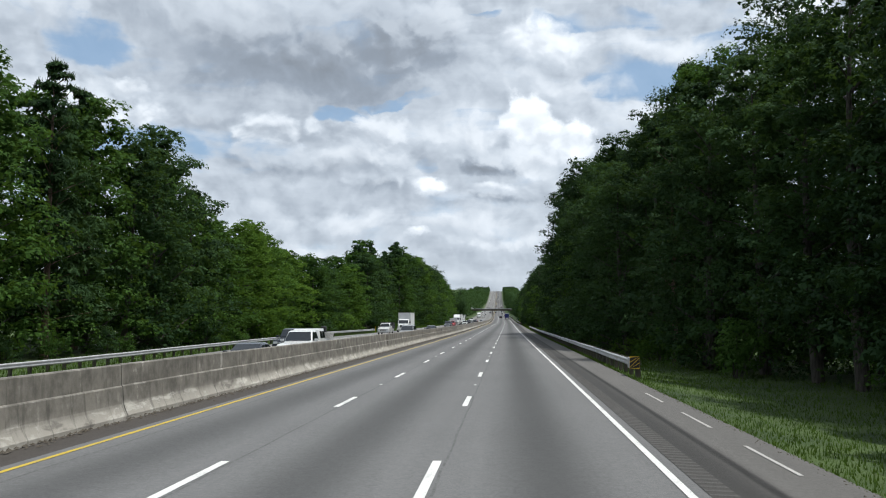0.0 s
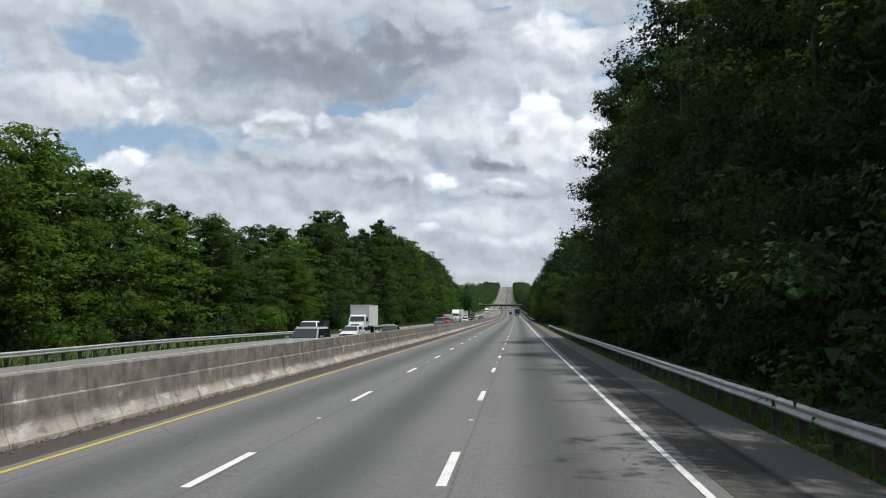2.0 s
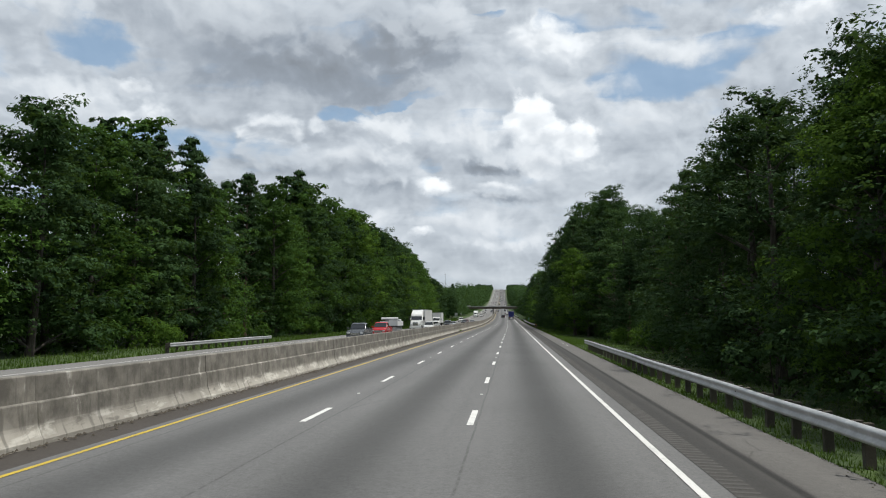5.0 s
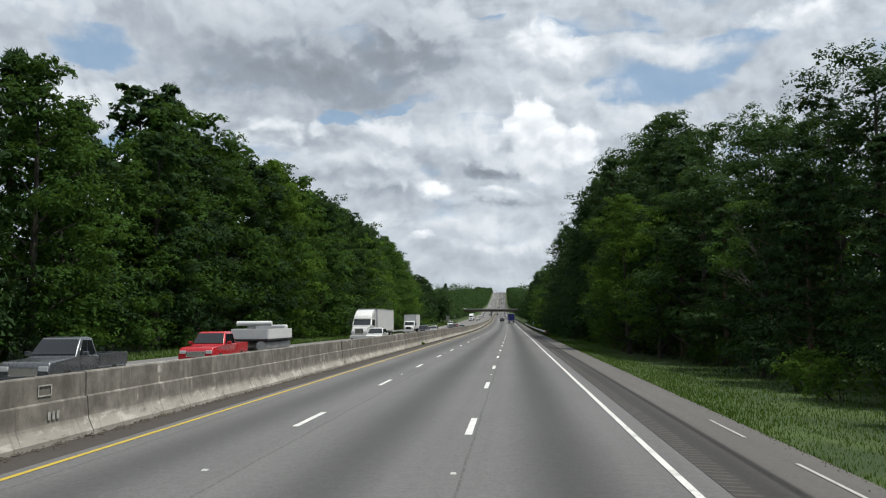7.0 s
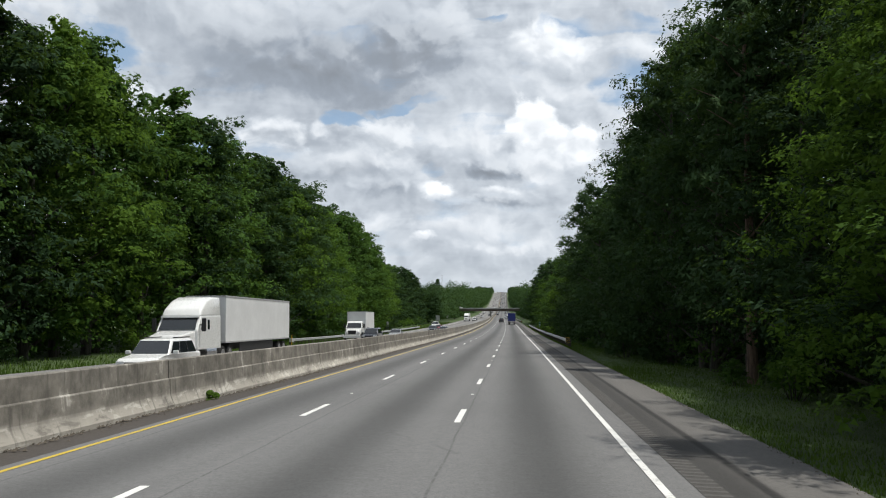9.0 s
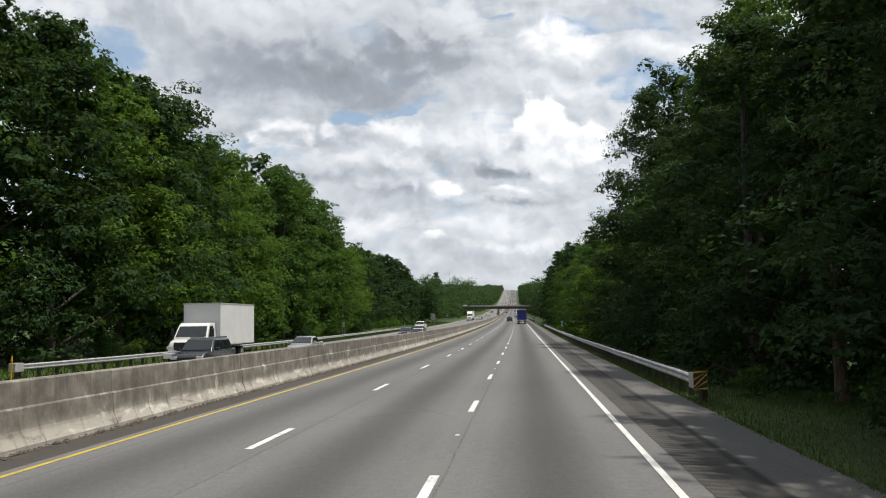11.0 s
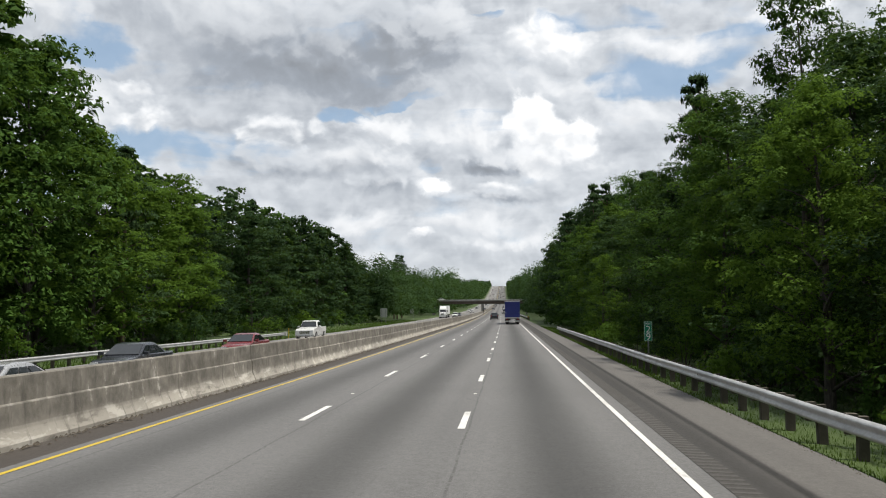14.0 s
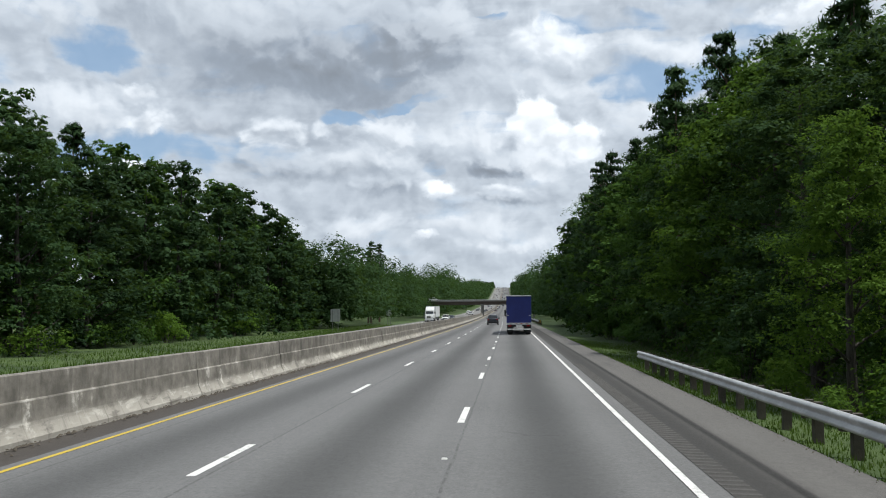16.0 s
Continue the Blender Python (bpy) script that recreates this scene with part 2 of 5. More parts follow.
def asphalt(name, base, tracks, tone=(1.0, 1.0, 1.0), seams=()):
    """Worn asphalt; the UV map holds metres across and along. tracks: middles of the lanes, which oil has darkened."""
    m, n, b = material(name)
    uv = n.put("ShaderNodeUVMap", uv_map="UVMap").outputs[0]
    s = n.put("ShaderNodeSeparateXYZ", {0: uv})
    u, v = s.outputs[0], s.outputs[1]
    long = n.put("ShaderNodeCombineXYZ", {0: n.math("MULTIPLY", u, 1.6), 1: n.math("MULTIPLY", v, 0.045), 2: 0.0}).outputs[0]
    streak = n.noise(long, 1.0, 4.0, 0.55).outputs[0]
    patch = n.noise(uv, 0.12, 5.0, 0.55).outputs[0]
    grain = n.noise(uv, 55.0, 3.0, 0.7).outputs[0]
    mid = n.noise(uv, 5.0, 4.0, 0.6).outputs[0]
    val = n.math("ADD", 0.70, n.math("MULTIPLY", patch, 0.34))
    val = n.math("ADD", val, n.math("MULTIPLY", n.math("SUBTRACT", streak, 0.5), 0.35))
    val = n.math("ADD", val, n.math("MULTIPLY", n.math("SUBTRACT", mid, 0.5), 0.40))
    val = n.math("ADD", val, n.math("MULTIPLY", n.math("SUBTRACT", grain, 0.5), 1.25))
    speck = n.noise(uv, 16.0, 6.0, 0.75).outputs[0]
    val = n.math("ADD", val, n.math("MULTIPLY", n.math("SUBTRACT", speck, 0.5), 1.2))
    for c, depth, half in tracks:
        d = n.math("ABSOLUTE", n.math("SUBTRACT", u, c))
        dark = n.smooth(d, half, 0.05, 0.0, depth)
        val = n.math("MULTIPLY", val, n.math("SUBTRACT", 1.0, n.math("MULTIPLY", dark, n.math("ADD", 0.7, n.math("MULTIPLY", streak, 0.6)))))
    # the paving seams between the lanes have opened and darkened
    wob = n.math("MULTIPLY", n.math("SUBTRACT", n.noise(n.put("ShaderNodeCombineXYZ", {0: 0.0, 1: v, 2: 0.0}).outputs[0], 0.35, 4.0).outputs[0], 0.5), 0.12)
    for c in seams:
        d = n.math("ABSOLUTE", n.math("SUBTRACT", n.math("ADD", u, wob), c))
        open_ = n.math("MULTIPLY", n.smooth(d, 0.035, 0.01), n.smooth(mid, 0.38, 0.55))
        val = n.math("MULTIPLY", val, n.math("SUBTRACT", 1.0, n.math("MULTIPLY", open_, 0.38)))
    # thin meandering cracks, now and then
    cr = n.put("ShaderNodeTexVoronoi", {"Vector": n.mix(0.25, uv, n.noise(uv, 0.6, 4.0).outputs["Color"]), "Scale": 0.16}, feature="DISTANCE_TO_EDGE").outputs[0]
    crack = n.math("MULTIPLY", n.smooth(cr, 0.004, 0.001), n.smooth(patch, 0.56, 0.66))
    val = n.math("MULTIPLY", val, n.math("SUBTRACT", 1.0, n.math("MULTIPLY", crack, 0.3)))
    col = n.put("ShaderNodeCombineColor", {0: n.math("MULTIPLY", val, base * tone[0]), 1: n.math("MULTIPLY", val, base * tone[1]), 2: n.math("MULTIPLY", val, base * tone[2])}).outputs[0]
    n.set(b, "Base Color", col)
    n.set(b, "Roughness", n.math("ADD", 0.72, n.math("MULTIPLY", grain, 0.2)))
    n.set(b, "Specular IOR Level", 0.35)
    n.set(b, "Normal", n.put("ShaderNodeBump", {"Height": n.math("ADD", grain, n.math("MULTIPLY", crack, -1.0)), "Strength": 0.35, "Distance": 0.01}))
    return m


def line_paint(name, color):
    m, n, b = material(name)
    tc = n.put("ShaderNodeNewGeometry").outputs["Position"]
    wear = n.noise(tc, 14.0, 5.0, 0.75).outputs[0]
    spots = n.noise(tc, 1.1, 3.0).outputs[0]
    f = n.smooth(n.math("ADD", n.math("MULTIPLY", wear, 0.6), n.math("MULTIPLY", spots, 0.4)), 0.36, 0.5)
    n.set(b, "Base Color", n.mix(f, (*[0.45 * c + 0.07 for c in color], 1), (*color, 1)))
    n.set(b, "Roughness", 0.6)
    return m


def concrete(name):
    """Barrier concrete: weathered, with run-down stains, a soot band above and a scrubbed, pale foot whose colour also
    holds the sun on its slope.
    """
    m, n, b = material(name)
    pos = n.put("ShaderNodeNewGeometry").outputs["Position"]
    obj = n.put("ShaderNodeTexCoord").outputs["Object"]
    rnd = n.put("ShaderNodeObjectInfo").outputs["Random"]
    s = n.put("ShaderNodeSeparateXYZ", {0: pos})
    h = n.put("ShaderNodeSeparateXYZ", {0: obj}).outputs[2]
    runs_at = n.put("ShaderNodeCombineXYZ", {0: 0.0, 1: n.math("MULTIPLY", s.outputs[1], 1.5), 2: n.math("MULTIPLY", h, 0.5)}).outputs[0]
    runs = n.noise(runs_at, 1.0, 5.0, 0.65).outputs[0]
    blot = n.noise(pos, 1.7, 7.0, 0.68).outputs[0]
    grain = n.noise(pos, 30.0, 4.0, 0.7).outputs[0]
    grime = n.math("ADD", n.math("MULTIPLY", runs, 0.3), n.math("MULTIPLY", blot, 0.7))
    f = n.smooth(grime, 0.35, 0.66)
    col = n.mix(f, (0.112, 0.104, 0.09, 1), (0.265, 0.249, 0.218, 1))
    # tyres and road spray have left the foot chalky and the face above sooty; sunlight on the sloped foot is in its
    # pale colour too
    foot = n.smooth(n.math("ADD", h, n.math("MULTIPLY", n.math("SUBTRACT", runs, 0.5), 0.5)), 0.52, 0.12)
    col = n.mix(n.math("MULTIPLY", foot, 0.80), col, (0.41, 0.387, 0.342, 1))
    # scrapes along the foot: bare pale patches and black rubber
    along = n.put("ShaderNodeCombineXYZ", {0: 0.0, 1: n.math("MULTIPLY", s.outputs[1], 0.8), 2: n.math("MULTIPLY", h, 3.0)}).outputs[0]
    scrape = n.noise(along, 1.0, 6.0, 0.65, 0.4).outputs[0]
    low_ = n.smooth(h, 0.45, 0.30)
    col = n.mix(n.math("MULTIPLY", n.math("MULTIPLY", n.smooth(scrape, 0.52, 0.62), low_), 0.75), col, (0.56, 0.54, 0.49, 1))
    col = n.mix(n.math("MULTIPLY", n.math("MULTIPLY", n.smooth(scrape, 0.45, 0.34), low_), 0.6), col, (0.10, 0.092, 0.08, 1))
    drip = n.noise(n.put("ShaderNodeCombineXYZ", {0: 0.0, 1: n.math("MULTIPLY", s.outputs[1], 4.5), 2: n.math("MULTIPLY", h, 0.7)}).outputs[0], 1.0, 4.0, 0.6).outputs[0]
    col = n.mix(n.math("MULTIPLY", n.smooth(drip, 0.55, 0.68), 0.55), col, (0.085, 0.08, 0.07, 1))
    line = n.math("MULTIPLY", n.smooth(n.math("ABSOLUTE", n.math("SUBTRACT", h, n.math("ADD", 0.765, n.math("MULTIPLY", n.math("SUBTRACT", blot, 0.5), 0.05)))), 0.03, 0.008), n.smooth(runs, 0.50, 0.66))
    col = n.mix(n.math("MULTIPLY", line, 0.4), col, (0.50, 0.48, 0.44, 1))
    chalk = n.math("MULTIPLY", n.smooth(runs, 0.56, 0.68), n.smooth(blot, 0.50, 0.62))
    col = n.mix(n.math("MULTIPLY", chalk, 0.85), col, (0.62, 0.60, 0.55, 1))
    col = n.mix(n.math("MULTIPLY", n.smooth(grain, 0.62, 0.75), 0.35), col, (0.13, 0.12, 0.105, 1))
    col = n.mix(1.0, col, n.put("ShaderNodeCombineColor", {0: n.math("ADD", 0.86, n.math("MULTIPLY", rnd, 0.24)), 1: n.math("ADD", 0.86, n.math("MULTIPLY", rnd, 0.24)), 2: n.math("ADD", 0.86, n.math("MULTIPLY", rnd, 0.24))}).outputs[0], "MULTIPLY")
    n.set(b, "Base Color", col)
    n.set(b, "Roughness", 0.88)
    n.set(b, "Normal", n.put("ShaderNodeBump", {"Height": n.math("ADD", grain, n.math("MULTIPLY", blot, 0.6)), "Strength": 0.45, "Distance": 0.012}))
    return m


def foliage(name, dark, light, through_amount=0.3):
    """Leaves: hue varies leaf by leaf, by tree and in broad drifts; they let some light through."""
    m = bpy.data.materials.new(name)
    m.use_nodes = True
    n = Nodes(m.node_tree)
    geo = n.put("ShaderNodeNewGeometry")
    isl = geo.outputs["Random Per Island"]
    rnd = n.put("ShaderNodeObjectInfo").outputs["Random"]
    drift = n.noise(geo.outputs["Position"], 0.22, 3.0).outputs[0]
    clump = n.noise(geo.outputs["Position"], 0.9, 3.0).outputs[0]
    f = n.math("ADD", n.math("MULTIPLY", isl, 0.30), n.math("MULTIPLY", drift, 0.40))
    f = n.math("ADD", f, n.math("MULTIPLY", n.math("SUBTRACT", clump, 0.4), 0.6))
    f = n.math("ADD", f, n.math("MULTIPLY", n.math("SUBTRACT", rnd, 0.5), 0.45), clamp=True)
    col = n.mix(f, (*dark, 1), (*light, 1))
    dif = n.put("ShaderNodeBsdfPrincipled", {"Base Color": col, "Roughness": 0.7, "Specular IOR Level": 0.06})
    tra = n.put("ShaderNodeBsdfTranslucent", {"Color": n.mix(0.6, col, (0.10, 0.17, 0.02, 1))})
    out = n.put("ShaderNodeMixShader", {0: through_amount, 1: dif, 2: tra})
    n.put("ShaderNodeOutputMaterial", {0: out})
    return m


def bark(name, a, b_):
    m, n, b = material(name)
    tc = n.put("ShaderNodeTexCoord").outputs["Object"]
    st = n.put("ShaderNodeMapping", {"Vector": tc, "Scale": (6, 6, 0.9)}).outputs[0]
    f = n.noise(st, 1.6, 5.0, 0.65).outputs[0]
    n.set(b, "Base Color", n.mix(n.smooth(f, 0.35, 0.65), (*a, 1), (*b_, 1)))
    n.set(b, "Roughness", 0.9)
    n.set(b, "Normal", n.put("ShaderNodeBump", {"Height": f, "Strength": 0.8, "Distance": 0.04}))
    return m


def soil():
    """The ground sheet: mown grass, with bare earth and leaf litter where its noise says so."""
    m, n, b = material("grassy_ground")
    pos = n.put("ShaderNodeNewGeometry").outputs["Position"]
    a, c, d = n.noise(pos, 0.25, 5.0).outputs[0], n.noise(pos, 3.0, 5.0, 0.65).outputs[0], n.noise(pos, 28.0, 3.0, 0.7).outputs[0]
    g = n.mix(n.smooth(a, 0.35, 0.65), (0.028, 0.056, 0.011, 1), (0.060, 0.100, 0.020, 1))
    g = n.mix(n.smooth(c, 0.58, 0.78), g, (0.095, 0.10, 0.042, 1))
    g = n.mix(n.math("MULTIPLY", n.smooth(d, 0.45, 0.75), 0.5), g, (0.035, 0.05, 0.014, 1))
    n.set(b, "Base Color", g)
    n.set(b, "Roughness", 0.95)
    n.set(b, "Normal", n.put("ShaderNodeBump", {"Height": n.math("ADD", c, d), "Strength": 0.8, "Distance": 0.06}))
    return m


M_GROUND = soil()
M_ROAD = asphalt("lane_asphalt", 0.148, [(1.80, 0.52, 1.25), (-1.8, 0.46, 1.25), (-5.2, 0.40, 1.25)], (1.0, 1.0, 1.0), (0.14, -3.40, -6.2))
M_SHOULDER = asphalt("shoulder_asphalt", 0.122, [(4.3, 0.62, 0.85), (4.75, 0.35, 0.5), (4.93, 0.6, 0.14)], (1.0, 0.96, 0.91), (4.95, 4.9))
M_INNER = asphalt("inner_shoulder_asphalt", 0.060, [], (1.05, 0.92, 0.82))
M_OPP = asphalt("opposite_asphalt", 0.19, [(-12.0, 0.2, 1.3), (-15.7, 0.2, 1.3), (-19.3, 0.25, 1.3)], (1.0, 0.98, 0.95))
M_RUMBLE = asphalt("rumble_asphalt", 0.085, [], (1.0, 0.96, 0.92))
M_RUMBLE_DIRT_SHADE = asphalt("rumble_groove_dirt_and_shade", 0.055, [], (1.0, 0.95, 0.88))
M_WHITE_LINE = line_paint("white_line_paint", (0.64, 0.64, 0.62))
M_OLD_LINE = line_paint("worn_old_line_paint", (0.42, 0.41, 0.39))
M_YELLOW_LINE = line_paint("yellow_line_paint", (0.50, 0.36, 0.028))
M_CONCRETE = concrete("weathered_concrete")
M_JOINT = plain("joint_filler", (0.035, 0.033, 0.03), 0.9)
M_GALV = plain("galvanised_steel", (0.56, 0.57, 0.57), 0.5, 0.45, 0.3, 1.5, 0.05)
M_POST = plain("weathered_timber_post", (0.10, 0.088, 0.07), 0.9, 0, 0.4, 4.0, 0.4)
M_BARK = bark("grey_brown_bark", (0.026, 0.022, 0.018), (0.075, 0.066, 0.055))
M_PINEBARK = bark("reddish_pine_bark", (0.07, 0.045, 0.035), (0.19, 0.13, 0.095))
M_DEAD = bark("bleached_dead_wood", (0.07, 0.062, 0.052), (0.15, 0.138, 0.12))
M_LEAF = foliage("broad_leaves", (0.014, 0.038, 0.009), (0.092, 0.182, 0.034), 0.34)
M_LEAF_B = foliage("blue_green_leaves", (0.010, 0.028, 0.012), (0.062, 0.116, 0.042), 0.30)
# leaf colour lowered to hold the deep shade of the right-hand trees
M_LEAF_D = foliage("shade_darkened_leaves", (0.008, 0.021, 0.010), (0.040, 0.078, 0.030), 0.2)
M_LEAF_Y = foliage("fresh_yellow_green_leaves", (0.030, 0.070, 0.011), (0.135, 0.235, 0.032), 0.45)
M_NEEDLE = foliage("pine_needles", (0.012, 0.031, 0.012), (0.055, 0.10, 0.034), 0.12)
M_GRASS = foliage("grass_blades", (0.030, 0.066, 0.011), (0.098, 0.155, 0.026), 0.3)


# ---- mesh helpers ----
def mesh_object(name, verts, faces, mat, parent=None, label="", smooth=False):
    me = bpy.data.meshes.new(name)
    me.from_pydata([tuple(v) for v in verts], [], faces)
    me.materials.append(mat)
    if smooth:
        me.shade_smooth()
    ob = new(name, me)
    if parent:
        ob.parent = parent
    return tagged(ob, label) if label else ob


def part(name, bm, mat, parent, label="", smooth=False):
    """Links a bmesh as one mesh object under a thing or a part."""
    me = bpy.data.meshes.new(name)
    bmesh.ops.recalc_face_normals(bm, faces=bm.faces)
    bm.to_mesh(me)
    bm.free()
    me.materials.append(mat)
    if smooth:
        me.shade_smooth()
    ob = new(name, me)
    ob.parent = parent
    return tagged(ob, label) if label else ob


def box(x0, x1, y0, y1, z0, z1, bevel=0.0, bm=None):
    own = bmesh.new()
    bmesh.ops.create_cube(own, size=1.0)
    for v in own.verts:
        v.co = Vector(((x0 + x1) / 2 + v.co.x * (x1 - x0), (y0 + y1) / 2 + v.co.y * (y1 - y0), (z0 + z1) / 2 + v.co.z * (z1 - z0)))
    if bevel:
        bmesh.ops.bevel(own, geom=own.edges[:], offset=bevel, segments=2, affect="EDGES", profile=0.6)
    if bm is None:
        return own
    join(bm, own)
    return bm


def join(bm, other):
    me = bpy.data.meshes.new("join")
    other.to_mesh(me)
    other.free()
    bm.from_mesh(me)
    bpy.data.meshes.remove(me)
    return bm


def prism(outline, x0, x1, bevel=0.0, inset=None):
    """An outline of (y, z) pushed along x. inset: how far each point of the sides is drawn in, for tumblehome."""
    bm = bmesh.new()
    sides = []
    for x, s in ((x0, 1), (x1, -1)):
        sides.append([bm.verts.new((x + s * (inset[i] if inset else 0.0), y, z)) for i, (y, z) in enumerate(outline)])
    bm.faces.new(sides[0])
    bm.faces.new(sides[1][::-1])
    k = len(outline)
    for i in range(k):
        bm.faces.new((sides[0][i], sides[1][i], sides[1][(i + 1) % k], sides[0][(i + 1) % k]))
    bmesh.ops.recalc_face_normals(bm, faces=bm.faces)
    if bevel:
        bmesh.ops.bevel(bm, geom=bm.edges[:], offset=bevel, segments=2, affect="EDGES", profile=0.6)
    return bm


def cyl(r, depth, axis="X", center=(0, 0, 0), seg=20, r2=None):
    bm = bmesh.new()
    bmesh.ops.create_cone(bm, cap_ends=True, segments=seg, radius1=r, radius2=r if r2 is None else r2, depth=depth)
    if axis == "X":
        bmesh.ops.rotate(bm, verts=bm.verts, matrix=Matrix.Rotation(math.pi / 2, 3, "Y"))
    elif axis == "Y":
        bmesh.ops.rotate(bm, verts=bm.verts, matrix=Matrix.Rotation(math.pi / 2, 3, "X"))
    bmesh.ops.translate(bm, verts=bm.verts, vec=center)
    return bm


def stations(y0, y1, step):
    n = max(1, int(math.ceil((y1 - y0) / step)))
    return [y0 + (y1 - y0) * i / n for i in range(n + 1)]


def strip(name, xs, y0, y1, step, dz, mat, parent=None, thick=0.0, shift=None):
    """A ribbon that follows the road, with metres across and along as its UV map. thick: turned-down edges."""
    ys = stations(y0, y1, step)
    shift = shift or (lambda y: 0.0)
    cols = [(x, dz) for x in xs]
    if thick:
        cols = [(xs[0], dz - thick)] + cols + [(xs[-1], dz - thick)]
    verts = [at(x + shift(y), y, d) for y in ys for x, d in cols]
    k = len(cols)
    faces = [(j * k + i, j * k + i + 1, (j + 1) * k + i + 1, (j + 1) * k + i) for j in range(len(ys) - 1) for i in range(k - 1)]
    ob = mesh_object(name, verts, faces, mat, parent)
    uv = ob.data.uv_layers.new(name="UVMap")
    coords = np.array([(x, y) for y in ys for x, _ in cols], dtype=np.float32)
    idx = np.empty(len(ob.data.loops), dtype=np.int32)
    ob.data.loops.foreach_get("vertex_index", idx)
    uv.data.foreach_set("uv", coords[idx].ravel())
    return ob


# ---- the ground and the roads ----
gx = [-1500, -700, -300, -150, -90, -60, -45, -36, -31, -28, -26, -24.4, -16, -8.9, -8.2, -7.9, 0, 3.7, 6.2, 7.4, 8.6, 10, 12, 14, 18, 25, 40, 60, 120, 300, 700, 1500]
gy = stations(-150, 1000, 10)[:-1] + stations(1000, 3200, 40)[:-1] + stations(3200, 4800, 200)
gv = [at(x, y, -0.05 + (0.0 if -26 <= x <= 6.3 else noise.noise((x * 0.21, y * 0.21, 3)) * 0.10 + noise.noise((x * 0.03, y * 0.02, 7)) * 0.25 * min(1, abs(x) / 30))) for y in gy for x in gx]
gk = len(gx)
ground = mesh_object("ground", gv, [(j * gk + i, j * gk + i + 1, (j + 1) * gk + i + 1, (j + 1) * gk + i) for j in range(len(gy) - 1) for i in range(gk - 1)], M_GROUND, smooth=True)
tagged(ground, "rolling ground of rough green roadside grass", "ground", kind="structure")

ROAD0, ROAD1 = -60, 2900
road = strip("road", [-6.95, -3.55, 0, 3.9], ROAD0, ROAD1, 12, 0.0, M_ROAD)
tagged(road, "three worn grey asphalt lanes with dark oil bands", "road", kind="structure")
shoulder = strip("road_shoulder", [3.9, 4.9, 6.4], ROAD0, ROAD1, 12, 0.0, M_SHOULDER, thick=0.08)
tagged(shoulder, "paved outer shoulder of worn brownish-grey asphalt", "road shoulder", kind="structure")
inner = strip("inner_road_shoulder", [-7.95, -6.95], ROAD0, ROAD1, 12, 0.0, M_INNER)
tagged(inner, "dark gritty shoulder strip along the median barrier", "road shoulder", kind="structure")
opposite = strip("opposite_road", [-25.05, -21.2, -19, -14, -8.55], ROAD0, ROAD1, 12, 0.0, M_OPP, thick=0.1)
tagged(opposite, "opposite carriageway of pale worn asphalt, lying a little lower", "road", kind="structure")

EDGE = [(-60, 3.64), (30, 3.64), (118, 3.52), (226, 3.42), (290, 3.42), (390, 3.52), (495, 3.5), (700, 3.6)]
edge = strip("edge_line", [-0.062, 0.062], ROAD0, ROAD1, 12, 0.006, M_WHITE_LINE, road, shift=lambda y: lerp(EDGE, y))
edge_y = strip("median_line", [-6.73, -6.62], ROAD0, ROAD1, 12, 0.006, M_YELLOW_LINE, road)
strip("edge_line", [-21.3, -21.15], ROAD0, ROAD1, 12, 0.006, M_WHITE_LINE, opposite)
strip("median_line", [-10.1, -9.95], ROAD0, ROAD1, 12, 0.006, M_YELLOW_LINE, opposite)

# ---- the median barrier: a sloped-foot barrier with a later wall cast on top ----
PROFILE = [(-0.31, -0.15), (-0.31, 0.07), (-0.26, 0.17), (-0.205, 0.29), (-0.185, 0.36), (-0.155, 0.75), (-0.140, 0.775), (-0.112, 0.785), (-0.100, 1.26), (-0.080, 1.285), (0.080, 1.285), (0.100, 1.26), (0.112, 0.785), (0.140, 0.775), (0.155, 0.75), (0.185, 0.36), (0.205, 0.29), (0.26, 0.17), (0.31, 0.07), (0.31, -0.15)]
BARRIER_X, SEG = -8.24, 9.15


def barrier_segment(length):
    prof = PROFILE
    k = len(prof)
    verts, faces = [], []
    for y, s in ((0.014, 0.95), (0.05, 1.0), (length - 0.05, 1.0), (length - 0.014, 0.95)):
        verts += [(x * s, y, z - (0.006 if s < 1 else 0)) for x, z in prof]
    for j in range(3):
        faces += [(j * k + i, j * k + (i + 1) % k, (j + 1) * k + (i + 1) % k, (j + 1) * k + i) for i in range(k)]
    faces += [tuple(range(k))[::-1], tuple(range(3 * k, 4 * k))]
    me = bpy.data.meshes.new("barrier_segment")
    me.from_pydata(verts, [], faces)
    me.materials.append(M_CONCRETE)
    return me


barrier = new("median_barrier")
tagged(barrier, "long stained concrete median barrier with sloped foot and raised top", "barrier", kind="structure")
seg_mesh = barrier_segment(SEG)
rb = random.Random(4)
for i in range(-6, 100):
    y = i * SEG + 1.9
    a, b = at(0, y), at(0, y + SEG)
    ob = new("segment", seg_mesh)
    ob.parent = barrier
    slope = math.degrees(math.atan2(grade(y + SEG) - grade(y), SEG))
    turn = math.degrees(math.atan2(-(bend(y + SEG) - bend(y)), SEG))
    ob.matrix_basis = pose(BARRIER_X + bend(y) + rb.uniform(-0.012, 0.012), y, grade(y) + rb.uniform(-0.008, 0.008), slope, rb.uniform(-0.3, 0.3), turn + rb.uniform(-0.06, 0.06))
ys = stations(100 * SEG + 1.9, ROAD1, 25)
k = len(PROFILE)
far_v = [(BARRIER_X + bend(y) + x, y, grade(y) + z) for y in ys for x, z in PROFILE]
